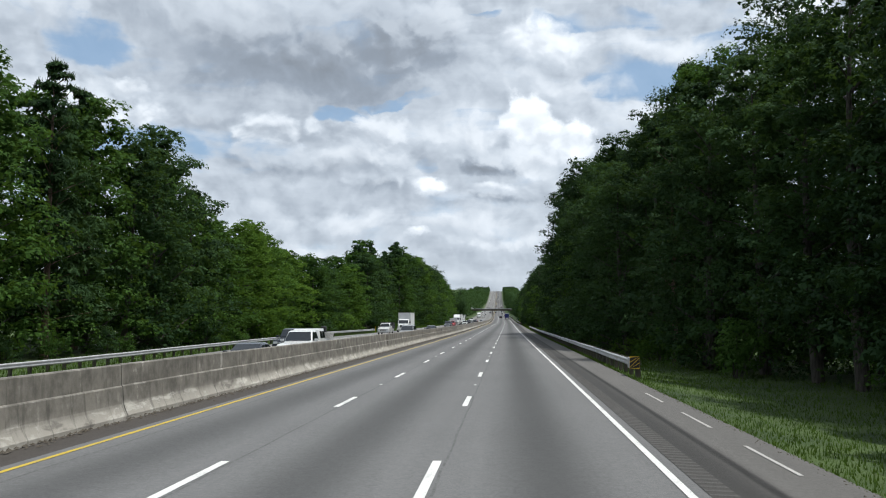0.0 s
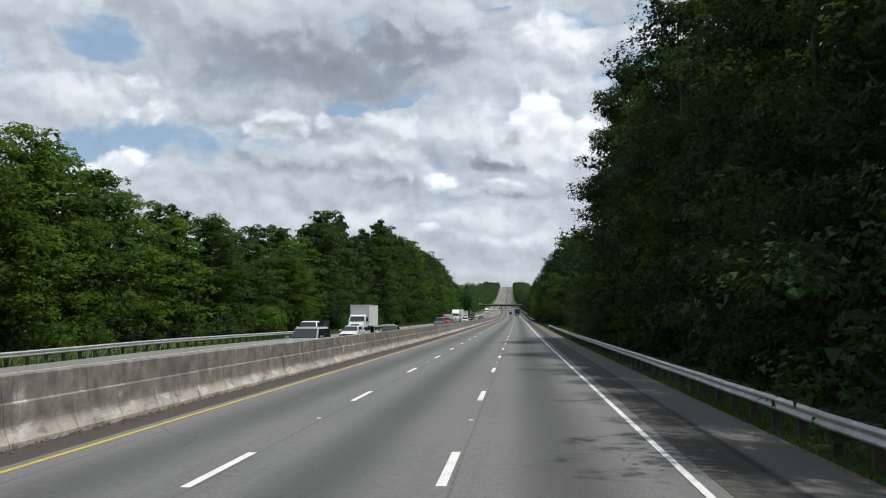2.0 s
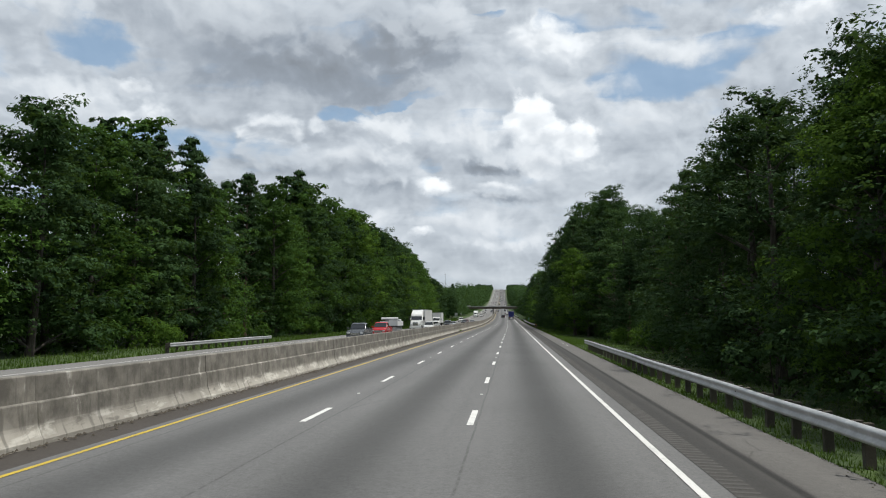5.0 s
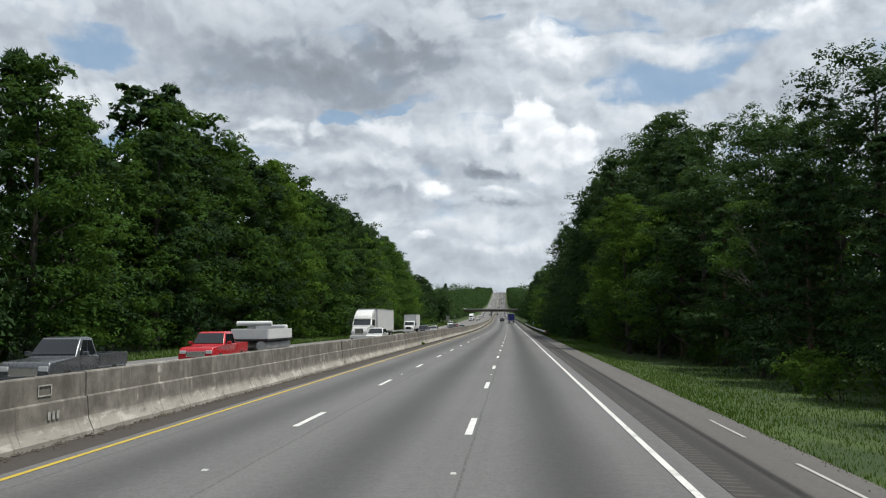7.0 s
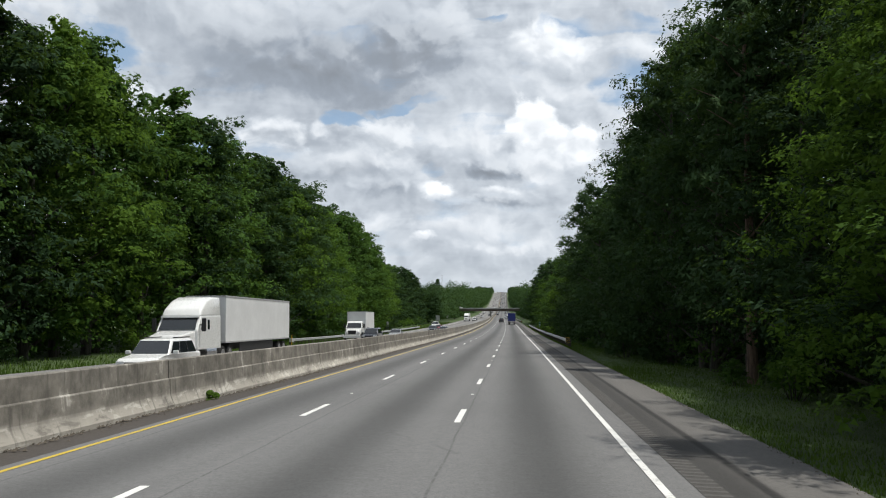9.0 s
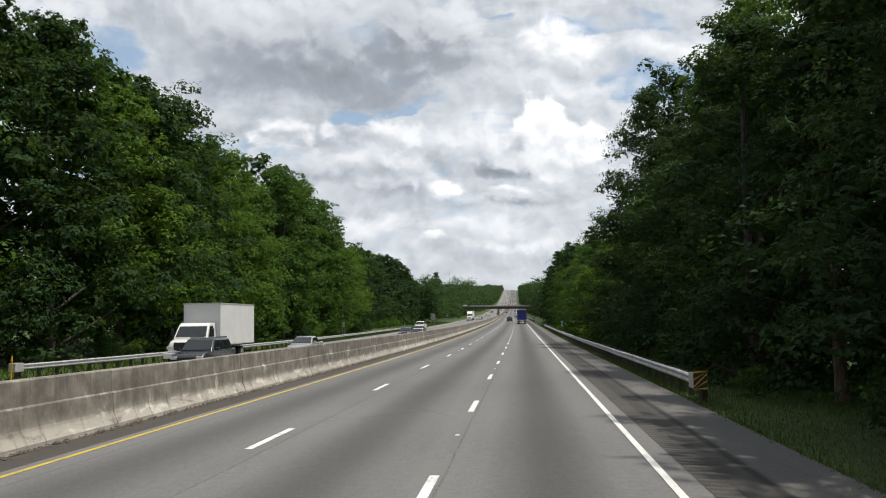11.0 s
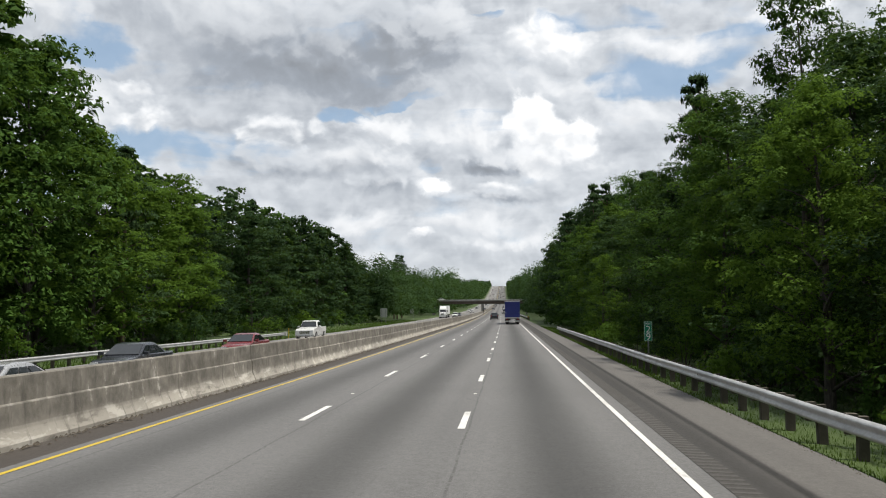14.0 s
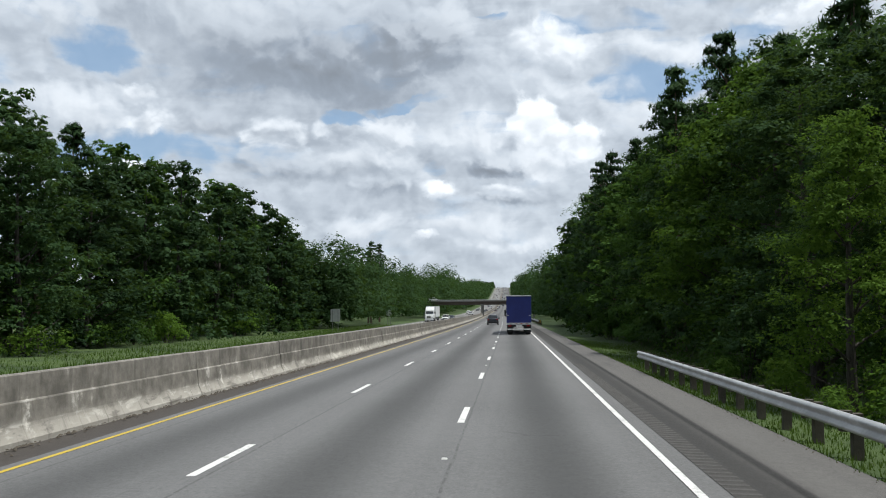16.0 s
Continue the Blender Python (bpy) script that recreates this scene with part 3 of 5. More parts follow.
far_barrier = mesh_object("far_barrier_run", far_v, [(j * k + i, j * k + i + 1, (j + 1) * k + i + 1, (j + 1) * k + i) for j in range(len(ys) - 1) for i in range(k - 1)], M_CONCRETE, barrier)


# ---- guard rails ----
M_BLACK = plain("black_sheeting", (0.02, 0.02, 0.02), 0.5)
M_YELLOW = plain("yellow_sheeting", (0.75, 0.46, 0.02), 0.45)
W_BEAM = [(0.0, 0.0), (0.030, 0.010), (0.075, 0.050), (0.078, 0.085), (0.020, 0.135), (0.020, 0.175), (0.078, 0.225), (0.075, 0.260), (0.030, 0.300), (0.0, 0.310)]


def post_mesh():
    return box(-0.09, 0.09, -0.075, 0.075, -0.6, 0.74, 0.008)


def guard_rail(x, side, y0, y1, label, head_near, head_far):
    """A W-beam rail on timber posts. side: +1 when the beam faces +x. The heads carry the striped or yellow markers."""
    rail = new("guardrail")
    rail.location = at(x, y0)
    base = rail.location.copy()
    tagged(rail, label, "guardrail", "roadside guardrails")
    ys = stations(y0, y1, 3.81)
    k = len(W_BEAM)
    rr = random.Random(int(y0 * 7 + 11))
    verts = []
    for y in ys:
        w = rr.uniform(-0.012, 0.012)
        for s, back in ((0, 0.0), (1, -0.004)):
            verts += [at(x, y) - base + Vector((side * (px + back) + w, 0, 0.45 + pz + w)) for px, pz in W_BEAM]
    faces = []
    for j in range(len(ys) - 1):
        for s in (0, 1):
            a, b = (2 * j + s) * k, (2 * j + 2 + s) * k
            faces += [(a + i, a + i + 1, b + i + 1, b + i) for i in range(k - 1)]
    mesh_object("beam", verts, faces, M_GALV, rail, "galvanised steel W-beam", smooth=True)
    first = None
    for y in stations(y0 + 0.4, y1 - 0.4, 1.905):
        if first is None:
            first = part("post", post_mesh(), M_POST, rail, "weathered timber post")
            block = part("blockout", box(-0.1, 0.1, -0.075, 0.075, 0.42, 0.78, 0.008), M_POST, first)
        p = new("post", first.data)
        p.parent = rail
        p.location = at(x - side * 0.29, y) - base
        p.rotation_euler = (rr.uniform(-0.03, 0.03), rr.uniform(-0.03, 0.03), rr.uniform(-0.08, 0.08))
        q = new("blockout", block.data)
        q.parent = p
        q.location = (side * 0.19, 0, rr.uniform(-0.01, 0.02))
    first.location = at(x - side * 0.29, y0 + 0.15) - base
    block.location = (side * 0.19, 0, 0)
    for where, y, way in ((head_near, y0, -1), (head_far, y1, 1)):
        if not where:
            continue
        o = at(x, y) - base
        head = part("end_head", box(o.x - 0.20, o.x + 0.20, o.y - 0.02 if way > 0 else o.y - 0.75, o.y + 0.75 if way > 0 else o.y + 0.02, o.z + 0.38, o.z + 0.84, 0.02), M_GALV, rail, "boxy steel end terminal")
        fy = o.y + way * 0.76
        if where == "stripes":
            plate = part("marker_plate", box(o.x - 0.21, o.x + 0.21, fy - 0.012, fy + 0.012, o.z + 0.36, o.z + 0.90), M_YELLOW, rail, "yellow plate with black diagonal stripes")
            bm = bmesh.new()
            for c in (-0.36, -0.12, 0.12, 0.36):
                z0, h = o.z + 0.63 + c * 0.9, 0.085
                lo, hi = o.z + 0.365, o.z + 0.895
                pts = [(o.x - 0.205, z0 - 0.2 - h), (o.x + 0.205, z0 + 0.2 - h), (o.x + 0.205, z0 + 0.2 + h), (o.x - 0.205, z0 - 0.2 + h)]
                bm.faces.new([bm.verts.new((px, fy + way * 0.016, min(hi, max(lo, pz)))) for px, pz in pts])
            part("stripes", bm, M_BLACK, plate)
        else:
            part("marker_post", box(o.x + side * 0.25 - 0.03, o.x + side * 0.25 + 0.03, fy + way * 0.4, fy + way * 0.43, o.z - 0.1, o.z + 1.25, 0.004), M_YELLOW, rail, "thin yellow marker post")
    return rail


guard_rail(6.72, -1, 39.0, 219.5, "galvanised guardrail on timber posts with a striped end marker", "stripes", "")
guard_rail(6.72, -1, 358.0, 519.0, "galvanised guardrail on timber posts, grass growing under it", "stripes", "")
guard_rail(6.9, -1, 640.0, 842.0, "distant galvanised guardrail leading under the bridge", "stripes", "")
guard_rail(-25.3, 1, -58.0, 168.0, "guardrail along the opposite carriageway before the woods", "", "post")
guard_rail(-25.3, 1, 374.0, 520.0, "long galvanised guardrail beyond the opposite lanes", "post", "post")
guard_rail(-25.3, 1, 215.0, 243.0, "short length of guardrail at the foot of the woods", "", "")

# ---- trees ----
def limb(verts, faces, a, b, ra, rb_, seg=7, bow=0.0, rnd=None):
    """A tapered, slightly bowed limb from a to b."""
    a, b = Vector(a), Vector(b)
    way = (b - a).normalized()
    u = way.orthogonal().normalized()
    w = way.cross(u)
    off = Vector((rnd.uniform(-1, 1), rnd.uniform(-1, 1), rnd.uniform(0, 1))) * bow if rnd else Vector()
    first = len(verts)
    steps = 4
    for i in range(steps + 1):
        f = i / steps
        c = a.lerp(b, f) + off * math.sin(math.pi * f)
        r = ra + (rb_ - ra) * f
        verts += [c + (u * math.cos(t * 2 * math.pi / seg) + w * math.sin(t * 2 * math.pi / seg)) * r for t in range(seg)]
    for i in range(steps):
        for t in range(seg):
            p, q = first + i * seg + t, first + i * seg + (t + 1) % seg
            faces.append((p, q, q + seg, p + seg))
    return b


def leaf_mesh(name, groups, mat, seed, corners=3):
    """Leaf blades as three-cornered or folded four-cornered pieces. groups: centre, radii, number, length, width, droop."""
    rng = np.random.default_rng(seed)
    parts = []
    for c, rad, num, ln, wd, droop in groups:
        d = rng.normal(size=(num, 3))
        if num >= 56 and max(rad) < 3:
            # leaves sit in sprigs of seven
            d = np.repeat(d[: -(-num // 7)], 7, axis=0)[:num] + rng.normal(size=(num, 3)) * 0.22
        d /= np.linalg.norm(d, axis=1, keepdims=True)
        d[:, 2] = np.where(d[:, 2] < -0.3, -d[:, 2], d[:, 2])
        r = 0.52 + 0.55 * rng.random((num, 1)) ** 0.6
        if num >= 56 and max(rad) < 3:
            r = np.repeat(r[: -(-num // 7)], 7, axis=0)[:num] + rng.normal(size=(num, 1)) * 0.09
        p = np.array(c) + d * r * np.array(rad)
        nrm = d * 1.0 + np.array([0, 0, 0.45]) + rng.normal(size=(num, 3)) * 0.28
        nrm /= np.linalg.norm(nrm, axis=1, keepdims=True)
        t = np.cross(nrm, rng.normal(size=(num, 3)))
        t /= np.linalg.norm(t, axis=1, keepdims=True)
        t[:, 2] -= droop
        b = np.cross(nrm, t)
        s = (0.65 + 0.7 * rng.random((num, 1)))
        L, W = t * ln * s * 0.5, b * wd * s * 0.5
        if corners == 3:
            parts.append(np.stack([p - L * 0.7 - W, p + L * 1.2, p - L * 0.7 + W], 1))
        else:
            parts.append(np.stack([p - L, p - W - nrm * wd * 0.12, p + L, p + W - nrm * wd * 0.12], 1))
    v = np.concatenate(parts).reshape(-1, 3).astype(np.float32)
    nq = len(v) // corners
    me = bpy.data.meshes.new(name)
    me.vertices.add(len(v))
    me.vertices.foreach_set("co", v.ravel())
    me.loops.add(nq * corners)
    me.loops.foreach_set("vertex_index", np.arange(nq * corners, dtype=np.int32))
    me.polygons.add(nq)
    me.polygons.foreach_set("loop_start", np.arange(0, nq * corners, corners, dtype=np.int32))
    me.polygons.foreach_set("loop_total", np.full(nq, corners, dtype=np.int32))
    me.update()
    me.validate()
    me.materials.append(mat)
    return me


def broadleaf(seed, height, spread, low, mat, boughs=18, twigs=5, leaves=92, ln=0.42, wd=0.26, name="broadleaf_tree", label="", egg=0.55, corners=3):
    """A leafy tree: trunk and limbs as one part, the crown of small blades round many limb ends as another."""
    r = random.Random(seed)
    root = new(name)
    verts, faces = [], []
    lean = Vector((r.uniform(-0.5, 0.5), r.uniform(-0.5, 0.5), 0))
    top = Vector((0, 0, height * 0.86)) + lean
    limb(verts, faces, (0, 0, -0.5), top, height * 0.014 + 0.05, 0.04, 8, 0.35, r)
    groups = []
    for i in range(boughs):
        f = (i + 0.5) / boughs
        z = low + (height - low) * (0.02 + 0.93 * f) + (r.uniform(-0.9, 0.9) if 0.05 < f < 0.85 else 0.0)
        g = (z - low) / (height - low)
        env = spread * (math.sin(math.pi * min(1.0, 0.18 + 0.82 * (g ** egg))) ** 0.65 * 0.96 + 0.06)
        a = i * 2.39996 + r.uniform(-0.6, 0.6)
        rad = env * r.uniform(0.42, 0.72) if g < 0.9 else env * 0.25
        c = Vector((math.cos(a) * rad, math.sin(a) * rad, z)) + lean * (z / height)
        big = r.uniform(0.9, 1.35) * spread * (0.54 - 0.22 * g)
        base = Vector((0, 0, max(low * 0.6, z - rad * 0.75))) + lean * (z / height)
        if g < 0.95:
            limb(verts, faces, base, c, 0.03 + 0.006 * height * (1 - g), 0.03, 5, 0.25, r)
        for j in range(twigs):
            b = j * 2.39996 + r.uniform(-0.4, 0.4)
            off = Vector((math.cos(b), math.sin(b), 0)) * big * r.uniform(0.35, 1.0) + Vector((0, 0, r.uniform(-0.6, 0.7) * big))
            if j == 0:
                off = Vector((0, 0, big * 0.45))
            e = c + off
            size = big * r.uniform(0.34, 0.54)
            groups.append((e, (size * 1.1, size * 1.1, size * 0.80), leaves, ln, wd, 0.22))
            groups.append((c.lerp(e, 0.55), (size * 0.55, size * 0.55, size * 0.4), leaves // 5, max(0.26, ln * 1.4), max(0.22, wd * 1.6), 0.1))
    mesh_object("trunk", verts, faces, M_BARK, root, smooth=True)
    crown = new("crown", leaf_mesh("crown", groups, mat, seed, corners))
    crown.parent = root
    return tagged(root, label, "tree", "roadside woods")


def pine(seed, height, spread, low, mat, label, whorls=15, name="pine_tree", tuft=84, ln=0.42, wd=0.075):
    r = random.Random(seed)
    root = new(name)
    verts, faces = [], []
    limb(verts, faces, (0, 0, -0.5), (0, 0, height * 0.98), height * 0.011 + 0.06, 0.03, 8, 0.15, r)
    groups = []
    for i in range(whorls):
        g = i / (whorls - 1)
        z = low + (height - low) * g
        reach = spread * ((1 - g) ** 0.75 * 0.9 + 0.12)
        for j in range(7 if g < 0.8 else 5):
            a = i * 1.3 + j * 2.39996 + r.uniform(-0.35, 0.35)
            rad = reach * r.uniform(0.35, 1.2)
            c = Vector((math.cos(a) * rad, math.sin(a) * rad, z + rad * 0.22 + r.uniform(-0.8, 0.8) * min(1.0, (height - z) * 0.5)))
            if j % 2 == 0:
                limb(verts, faces, (0, 0, z - 0.2), c, 0.05, 0.015, 4, 0.1, r)
            s = 0.34 + reach * 0.17
            groups.append((c, (s, s, s * 0.62), tuft, ln, wd, -0.5))
            groups.append((c * 0.75 + Vector((0, 0, c.z * 0.25)), (s, s, s * 0.5), 26, 0.42, 0.2, -0.2))
    groups.append((Vector((0, 0, height * 0.985)), (0.18, 0.18, 0.55), 50, 0.6, 0.1, -1.2))
    for i in range(9):
        g = (i + 0.5) / 9
        w = spread * ((1 - g) ** 0.75 * 0.42 + 0.10)
        groups.append((Vector((r.uniform(-0.2, 0.2), r.uniform(-0.2, 0.2), low + (height - low) * g)), (w, w, (height - low) * 0.075), 110, 0.42, 0.12, -0.6))
    mesh_object("trunk", verts, faces, M_PINEBARK, root, smooth=True)
    crown = new("crown", leaf_mesh("crown", groups, mat, seed))
    crown.parent = root
    return tagged(root, label, "tree", "roadside woods")


def bush(seed, mat, label, name="bush", size=1.0, clumps=14, leaves=58):
    r = random.Random(seed)
    root = new(name)
    verts, faces, groups = [], [], []
    for i in range(clumps):
        a, rad = r.uniform(0, 6.28), r.uniform(0.1, 1.7) * size
        c = Vector((math.cos(a) * rad, math.sin(a) * rad, r.uniform(0.35, 2.5 - rad * 0.6 / size) * size))
        if i % 2 == 0:
            limb(verts, faces, (c.x * 0.15, c.y * 0.15, -0.2), c, 0.035, 0.01, 4, 0.1, r)
        groups.append((c, (0.75 * size, 0.75 * size, 0.6 * size), leaves * 2, 0.17, 0.10, 0.2))
    mesh_object("woody_stem", verts, faces, M_BARK, root)
    crown = new("crown", leaf_mesh("crown", groups, mat, seed))
    crown.parent = root
    return tagged(root, label, "bush", "roadside bushes")


def bare_tree(seed, height):
    """A half-dead tree: pale forking limbs with a few tatters of leaf."""
    r = random.Random(seed)
    root = new("half_dead_tree")
    verts, faces, groups = [], [], []

    def fork(a, way, length, rad, depth):
        b = a + way * length
        limb(verts, faces, a, b, rad, rad * 0.6, 6, length * 0.05, r)
        if depth == 0:
            groups.append((b, (0.6, 0.6, 0.5), 34, 0.26, 0.15, 0.2))
            return
        for _ in range(3 if depth > 2 else 2):
            w = (way + Vector((r.uniform(-0.8, 0.8), r.uniform(-0.8, 0.8), r.uniform(-0.1, 0.5)))).normalized()
            fork(a.lerp(b, r.uniform(0.5, 1.0)), w, length * r.uniform(0.55, 0.8), rad * 0.58, depth - 1)

    fork(Vector((0, 0, -0.4)), Vector((0.05, 0, 1)).normalized(), height * 0.36, 0.11, 5)
    mesh_object("trunk", verts, faces, M_DEAD, root, smooth=True)
    crown = new("crown", leaf_mesh("crown", groups, M_LEAF, seed))
    crown.parent = root
    return tagged(root, "half-dead tree with pale bare forking limbs", "tree", "roadside woods")


# prototypes stand at 20 m and are set out at each tree's own height
FORMS = {"oak": (11, 5.4, 1.2, M_LEAF, "dense dark-green oak leafy down to the ground", 0.55),
         "maple": (12, 4.6, 1.0, M_LEAF, "tall rounded broadleaf tree in full summer leaf", 0.7),
         "gum": (13, 4.0, 1.5, M_LEAF_B, "narrow blue-green broadleaf tree at the wood's edge", 0.8),
         "poplar": (14, 4.9, 2.2, M_LEAF_Y, "sunlit yellow-green broadleaf tree", 0.6),
         "holly": (18, 4.7, 0.3, M_LEAF_D, "dense dark tree with a rounded crown, shade put into its leaf colour", 0.62),
         "elm": (15, 5.0, 0.8, M_LEAF_B, "wide-crowned broadleaf tree with layered foliage", 0.5)}
LEVELS = {"near": (20, 7, 150, 0.175, 0.12), "mid": (20, 7, 105, 0.25, 0.175), "rear": (18, 6, 150, 0.165, 0.12), "far": (17, 6, 66, 0.38, 0.27), "back": (16, 6, 84, 0.36, 0.26)}
KINDS = {}
for form, (seed, spread, low, mat, label, egg) in FORMS.items():
    for lod, (bo, tw, lv, ln, wd) in LEVELS.items():
        KINDS[form + "/" + lod] = functools.partial(broadleaf, seed, 20, spread, low, mat, bo, tw, lv, ln, wd, label=label, egg=egg, corners=3)
KINDS["pine"] = lambda: pine(16, 20, 3.6, 3.0, M_NEEDLE, "straight pine with tufted dark needles")
KINDS["pine_tall"] = lambda: pine(17, 20, 2.9, 8.0, M_NEEDLE, "tall bare-stemmed pine with a high dark crown", whorls=12, tuft=44, ln=0.55, wd=0.13)
made = {}


def plant(kind, x, y, height, rnd, wide=1.0):
    s = height / 20.0
    p = at(x, y, -0.15)
    m = Matrix.Translation(p) @ Matrix.Rotation(rnd.uniform(0, 6.283), 4, "Z") @ Matrix.Diagonal((s * wide, s * wide, s, 1))
    if kind not in made:
        made[kind] = KINDS[kind]()
        made[kind].matrix_basis = m
        return made[kind]
    ob = made[kind]
    c = copy_thing(ob, Matrix())
    c.matrix_basis = m
    return c


LEFT_TOP = [(-60, 23.0), (40, 23.0), (88, 23.0), (104, 17.0), (128, 17.0), (152, 15.4), (190, 15.0), (212, 19.4), (240, 22.5), (285, 22.5), (310, 27.8), (330, 27.3), (348, 26.2), (370, 25.7), (396, 27.3), (410, 28.9), (424, 25.1), (442, 22.5), (454, 25.0), (480, 27), (494, 20.5), (512, 18.5), (538, 18.5), (560, 20.0), (610, 22.0), (640, 17.0), (760, 18.0)]
RIGHT_TOP = [(-40, 23.6), (30, 23.6), (60, 23.6), (100, 24.4), (150, 26.5), (160, 15.9), (215, 15.9), (240, 11.2), (255, 12.7), (268, 15.6), (285, 19.5), (300, 23.4), (330, 27.6), (412, 24.0), (420, 22.0), (430, 16.0), (448, 15.5), (462, 16.5), (470, 16.5), (490, 17.6), (500, 16.6), (525, 18.5), (550, 21.4), (640, 24.4), (760, 23.3)]
LEFT_EDGE = [(-60, -33), (90, -33), (110, -35), (200, -34), (280, -33), (500, -32.5), (520, -36), (640, -37), (800, -40)]
RIGHT_EDGE = [(-60, 17.0), (38, 16.5), (52, 13.5), (80, 12.2), (155, 12.0), (170, 13.5), (215, 14), (225, 15.8), (270, 15.6), (290, 14.2), (335, 13), (358, 12), (430, 12.8), (487, 13.2), (493, 18), (502, 18), (509, 13.5), (520, 13.5), (545, 14.5), (640, 14), (800, 16)]
MIX = ["oak", "maple", "gum", "elm", "poplar", "holly", "elm", "maple"]
# on the right, these put the shade of the backlit trees into leaf colour
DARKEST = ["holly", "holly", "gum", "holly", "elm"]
DARK = ["oak", "gum", "holly", "elm", "holly", "maple"]
BRIGHT = ["poplar", "maple", "oak", "poplar", "elm", "maple"]
rt = random.Random(21)
for side, tops, edges, y0 in ((-1, LEFT_TOP, LEFT_EDGE, 46), (1, RIGHT_TOP, RIGHT_EDGE, -6)):
    y = y0
    i = 0
    while y < 660:
        top, ex = lerp(tops, y), lerp(edges, y)
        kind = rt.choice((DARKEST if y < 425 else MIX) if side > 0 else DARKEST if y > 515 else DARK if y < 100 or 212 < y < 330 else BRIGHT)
        if side > 0 and 222 < y < 275:
            kind = rt.choice(["pine", "pine", "elm"])
        elif rt.random() < (0.08 if y < 520 else 0.2):
            kind = "pine"
        h = top * (rt.uniform(0.80, 1.04) if side < 0 or 95 < y < 156 else rt.uniform(0.68, 0.88) * (0.8 if 350 < y < 425 else 1.0))
        if kind in FORMS:
            # right-hand trees before y 20 stay out of view and only cast shadows
            kind += "/back" if side > 0 and y < 20 else "/near" if side > 0 and y < 525 else "/mid" if y < 560 else "/far"
        plant(kind, ex + (rt.uniform(-0.9, 1.1) if side > 0 else -rt.uniform(0, 4.2)), y, h, rt, min(1.3, max(0.95, 20 / h * 0.98)) * (1.1 if side < 0 else 1.0))
        # the taller ones behind
        if i % 2 == 0 or side > 0:
            back_kind = rt.choice(["oak/back", "maple/back", "gum/back", "elm/back", "pine_tall", "oak/back", "maple/back"])
            # right-hand oaks before y 425 swap to the leaves with shade in their colour
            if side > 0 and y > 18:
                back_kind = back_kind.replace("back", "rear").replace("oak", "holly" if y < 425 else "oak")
            plant(back_kind, ex + side * rt.uniform(4.5, 7.5), y + rt.uniform(-2, 2), top * rt.uniform(0.95, 1.14), rt, 1.1)
        y += rt.uniform(4.6, 6.4)
        i += 1
plant("poplar/near", 13.4, 151, 28, rt, 0.95)
plant("maple/near", 13.4, 146, 23, rt, 0.95)
plant("maple/near", 13.6, 411, 25, rt, 0.9)
plant("maple/near", 13.6, 457, 18, rt, 0.72)
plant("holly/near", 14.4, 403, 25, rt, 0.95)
for x, y, h in ((11.0, 288, 14), (11.4, 295, 13), (12.4, 281, 12), (10.2, 446, 10), (10.6, 459, 9), (10.4, 505, 8.5), (11.0, 128, 14), (11.6, 176, 10.5), (10.9, 114, 13)):
    plant("poplar/near", x, y, h, rt, 1.15)
# rear wall in the same leaf colour, darkened in place of shade
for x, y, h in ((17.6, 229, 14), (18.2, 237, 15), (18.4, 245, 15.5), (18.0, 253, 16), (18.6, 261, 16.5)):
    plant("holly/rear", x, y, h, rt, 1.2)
KINDS["dead"] = lambda: bare_tree(31, 20)
plant("dead", 15.6, 262, 13.5, rt)
for x, y, h in ((-34, 700, 21), (-36, 708, 19), (-35, 722, 22), (13.6, 476, 18), (14.4, 479, 17), (14, 531, 19), (13.8, 545, 21), (14.6, 551, 20), (13.4, 562, 19), (13.2, 580, 21), (13.4, 592, 22)):
    plant("pine", x, y, h, rt)

KINDS["shrub"] = lambda: bush(41, M_LEAF_Y, "low bright-green bush at the wood's edge")
KINDS["thicket"] = lambda: bush(42, M_LEAF, "rounded dark thicket at the wood's edge")
KINDS["scrub"] = lambda: bush(43, M_LEAF_B, "tangled scrub at the wood's edge")
for side, edges, n, y0, y1 in ((-1, LEFT_EDGE, 75, 50, 640), (1, RIGHT_EDGE, 75, 15, 640)):
    for _ in range(n):
        y = rt.uniform(y0, y1)
        plant(rt.choice(["shrub", "thicket", "scrub", "thicket"]), lerp(edges, y) - side * rt.uniform(0.6, 3.0), y, 20 * rt.uniform(0.5, 1.25), rt)

for y in (486, 497, 502, 507, 513, 516, 522, 440, 444, 452, 470):
    plant(rt.choice(["shrub", "shrub", "thicket"]), rt.uniform(8.6, 10.6), y, 20 * rt.uniform(0.35, 0.75), rt)
for x, y, h in ((9.8, 499.5, 17), (10.8, 502, 16), (9.2, 494.5, 10)):
    plant("shrub", x, y, h, rt)
for y in (118, 122, 127, 166, 226, 231, 540, 566, 590):
    plant("shrub", lerp(LEFT_EDGE, y) + rt.uniform(1.5, 3.5), y, 20 * rt.uniform(0.8, 1.8), rt)

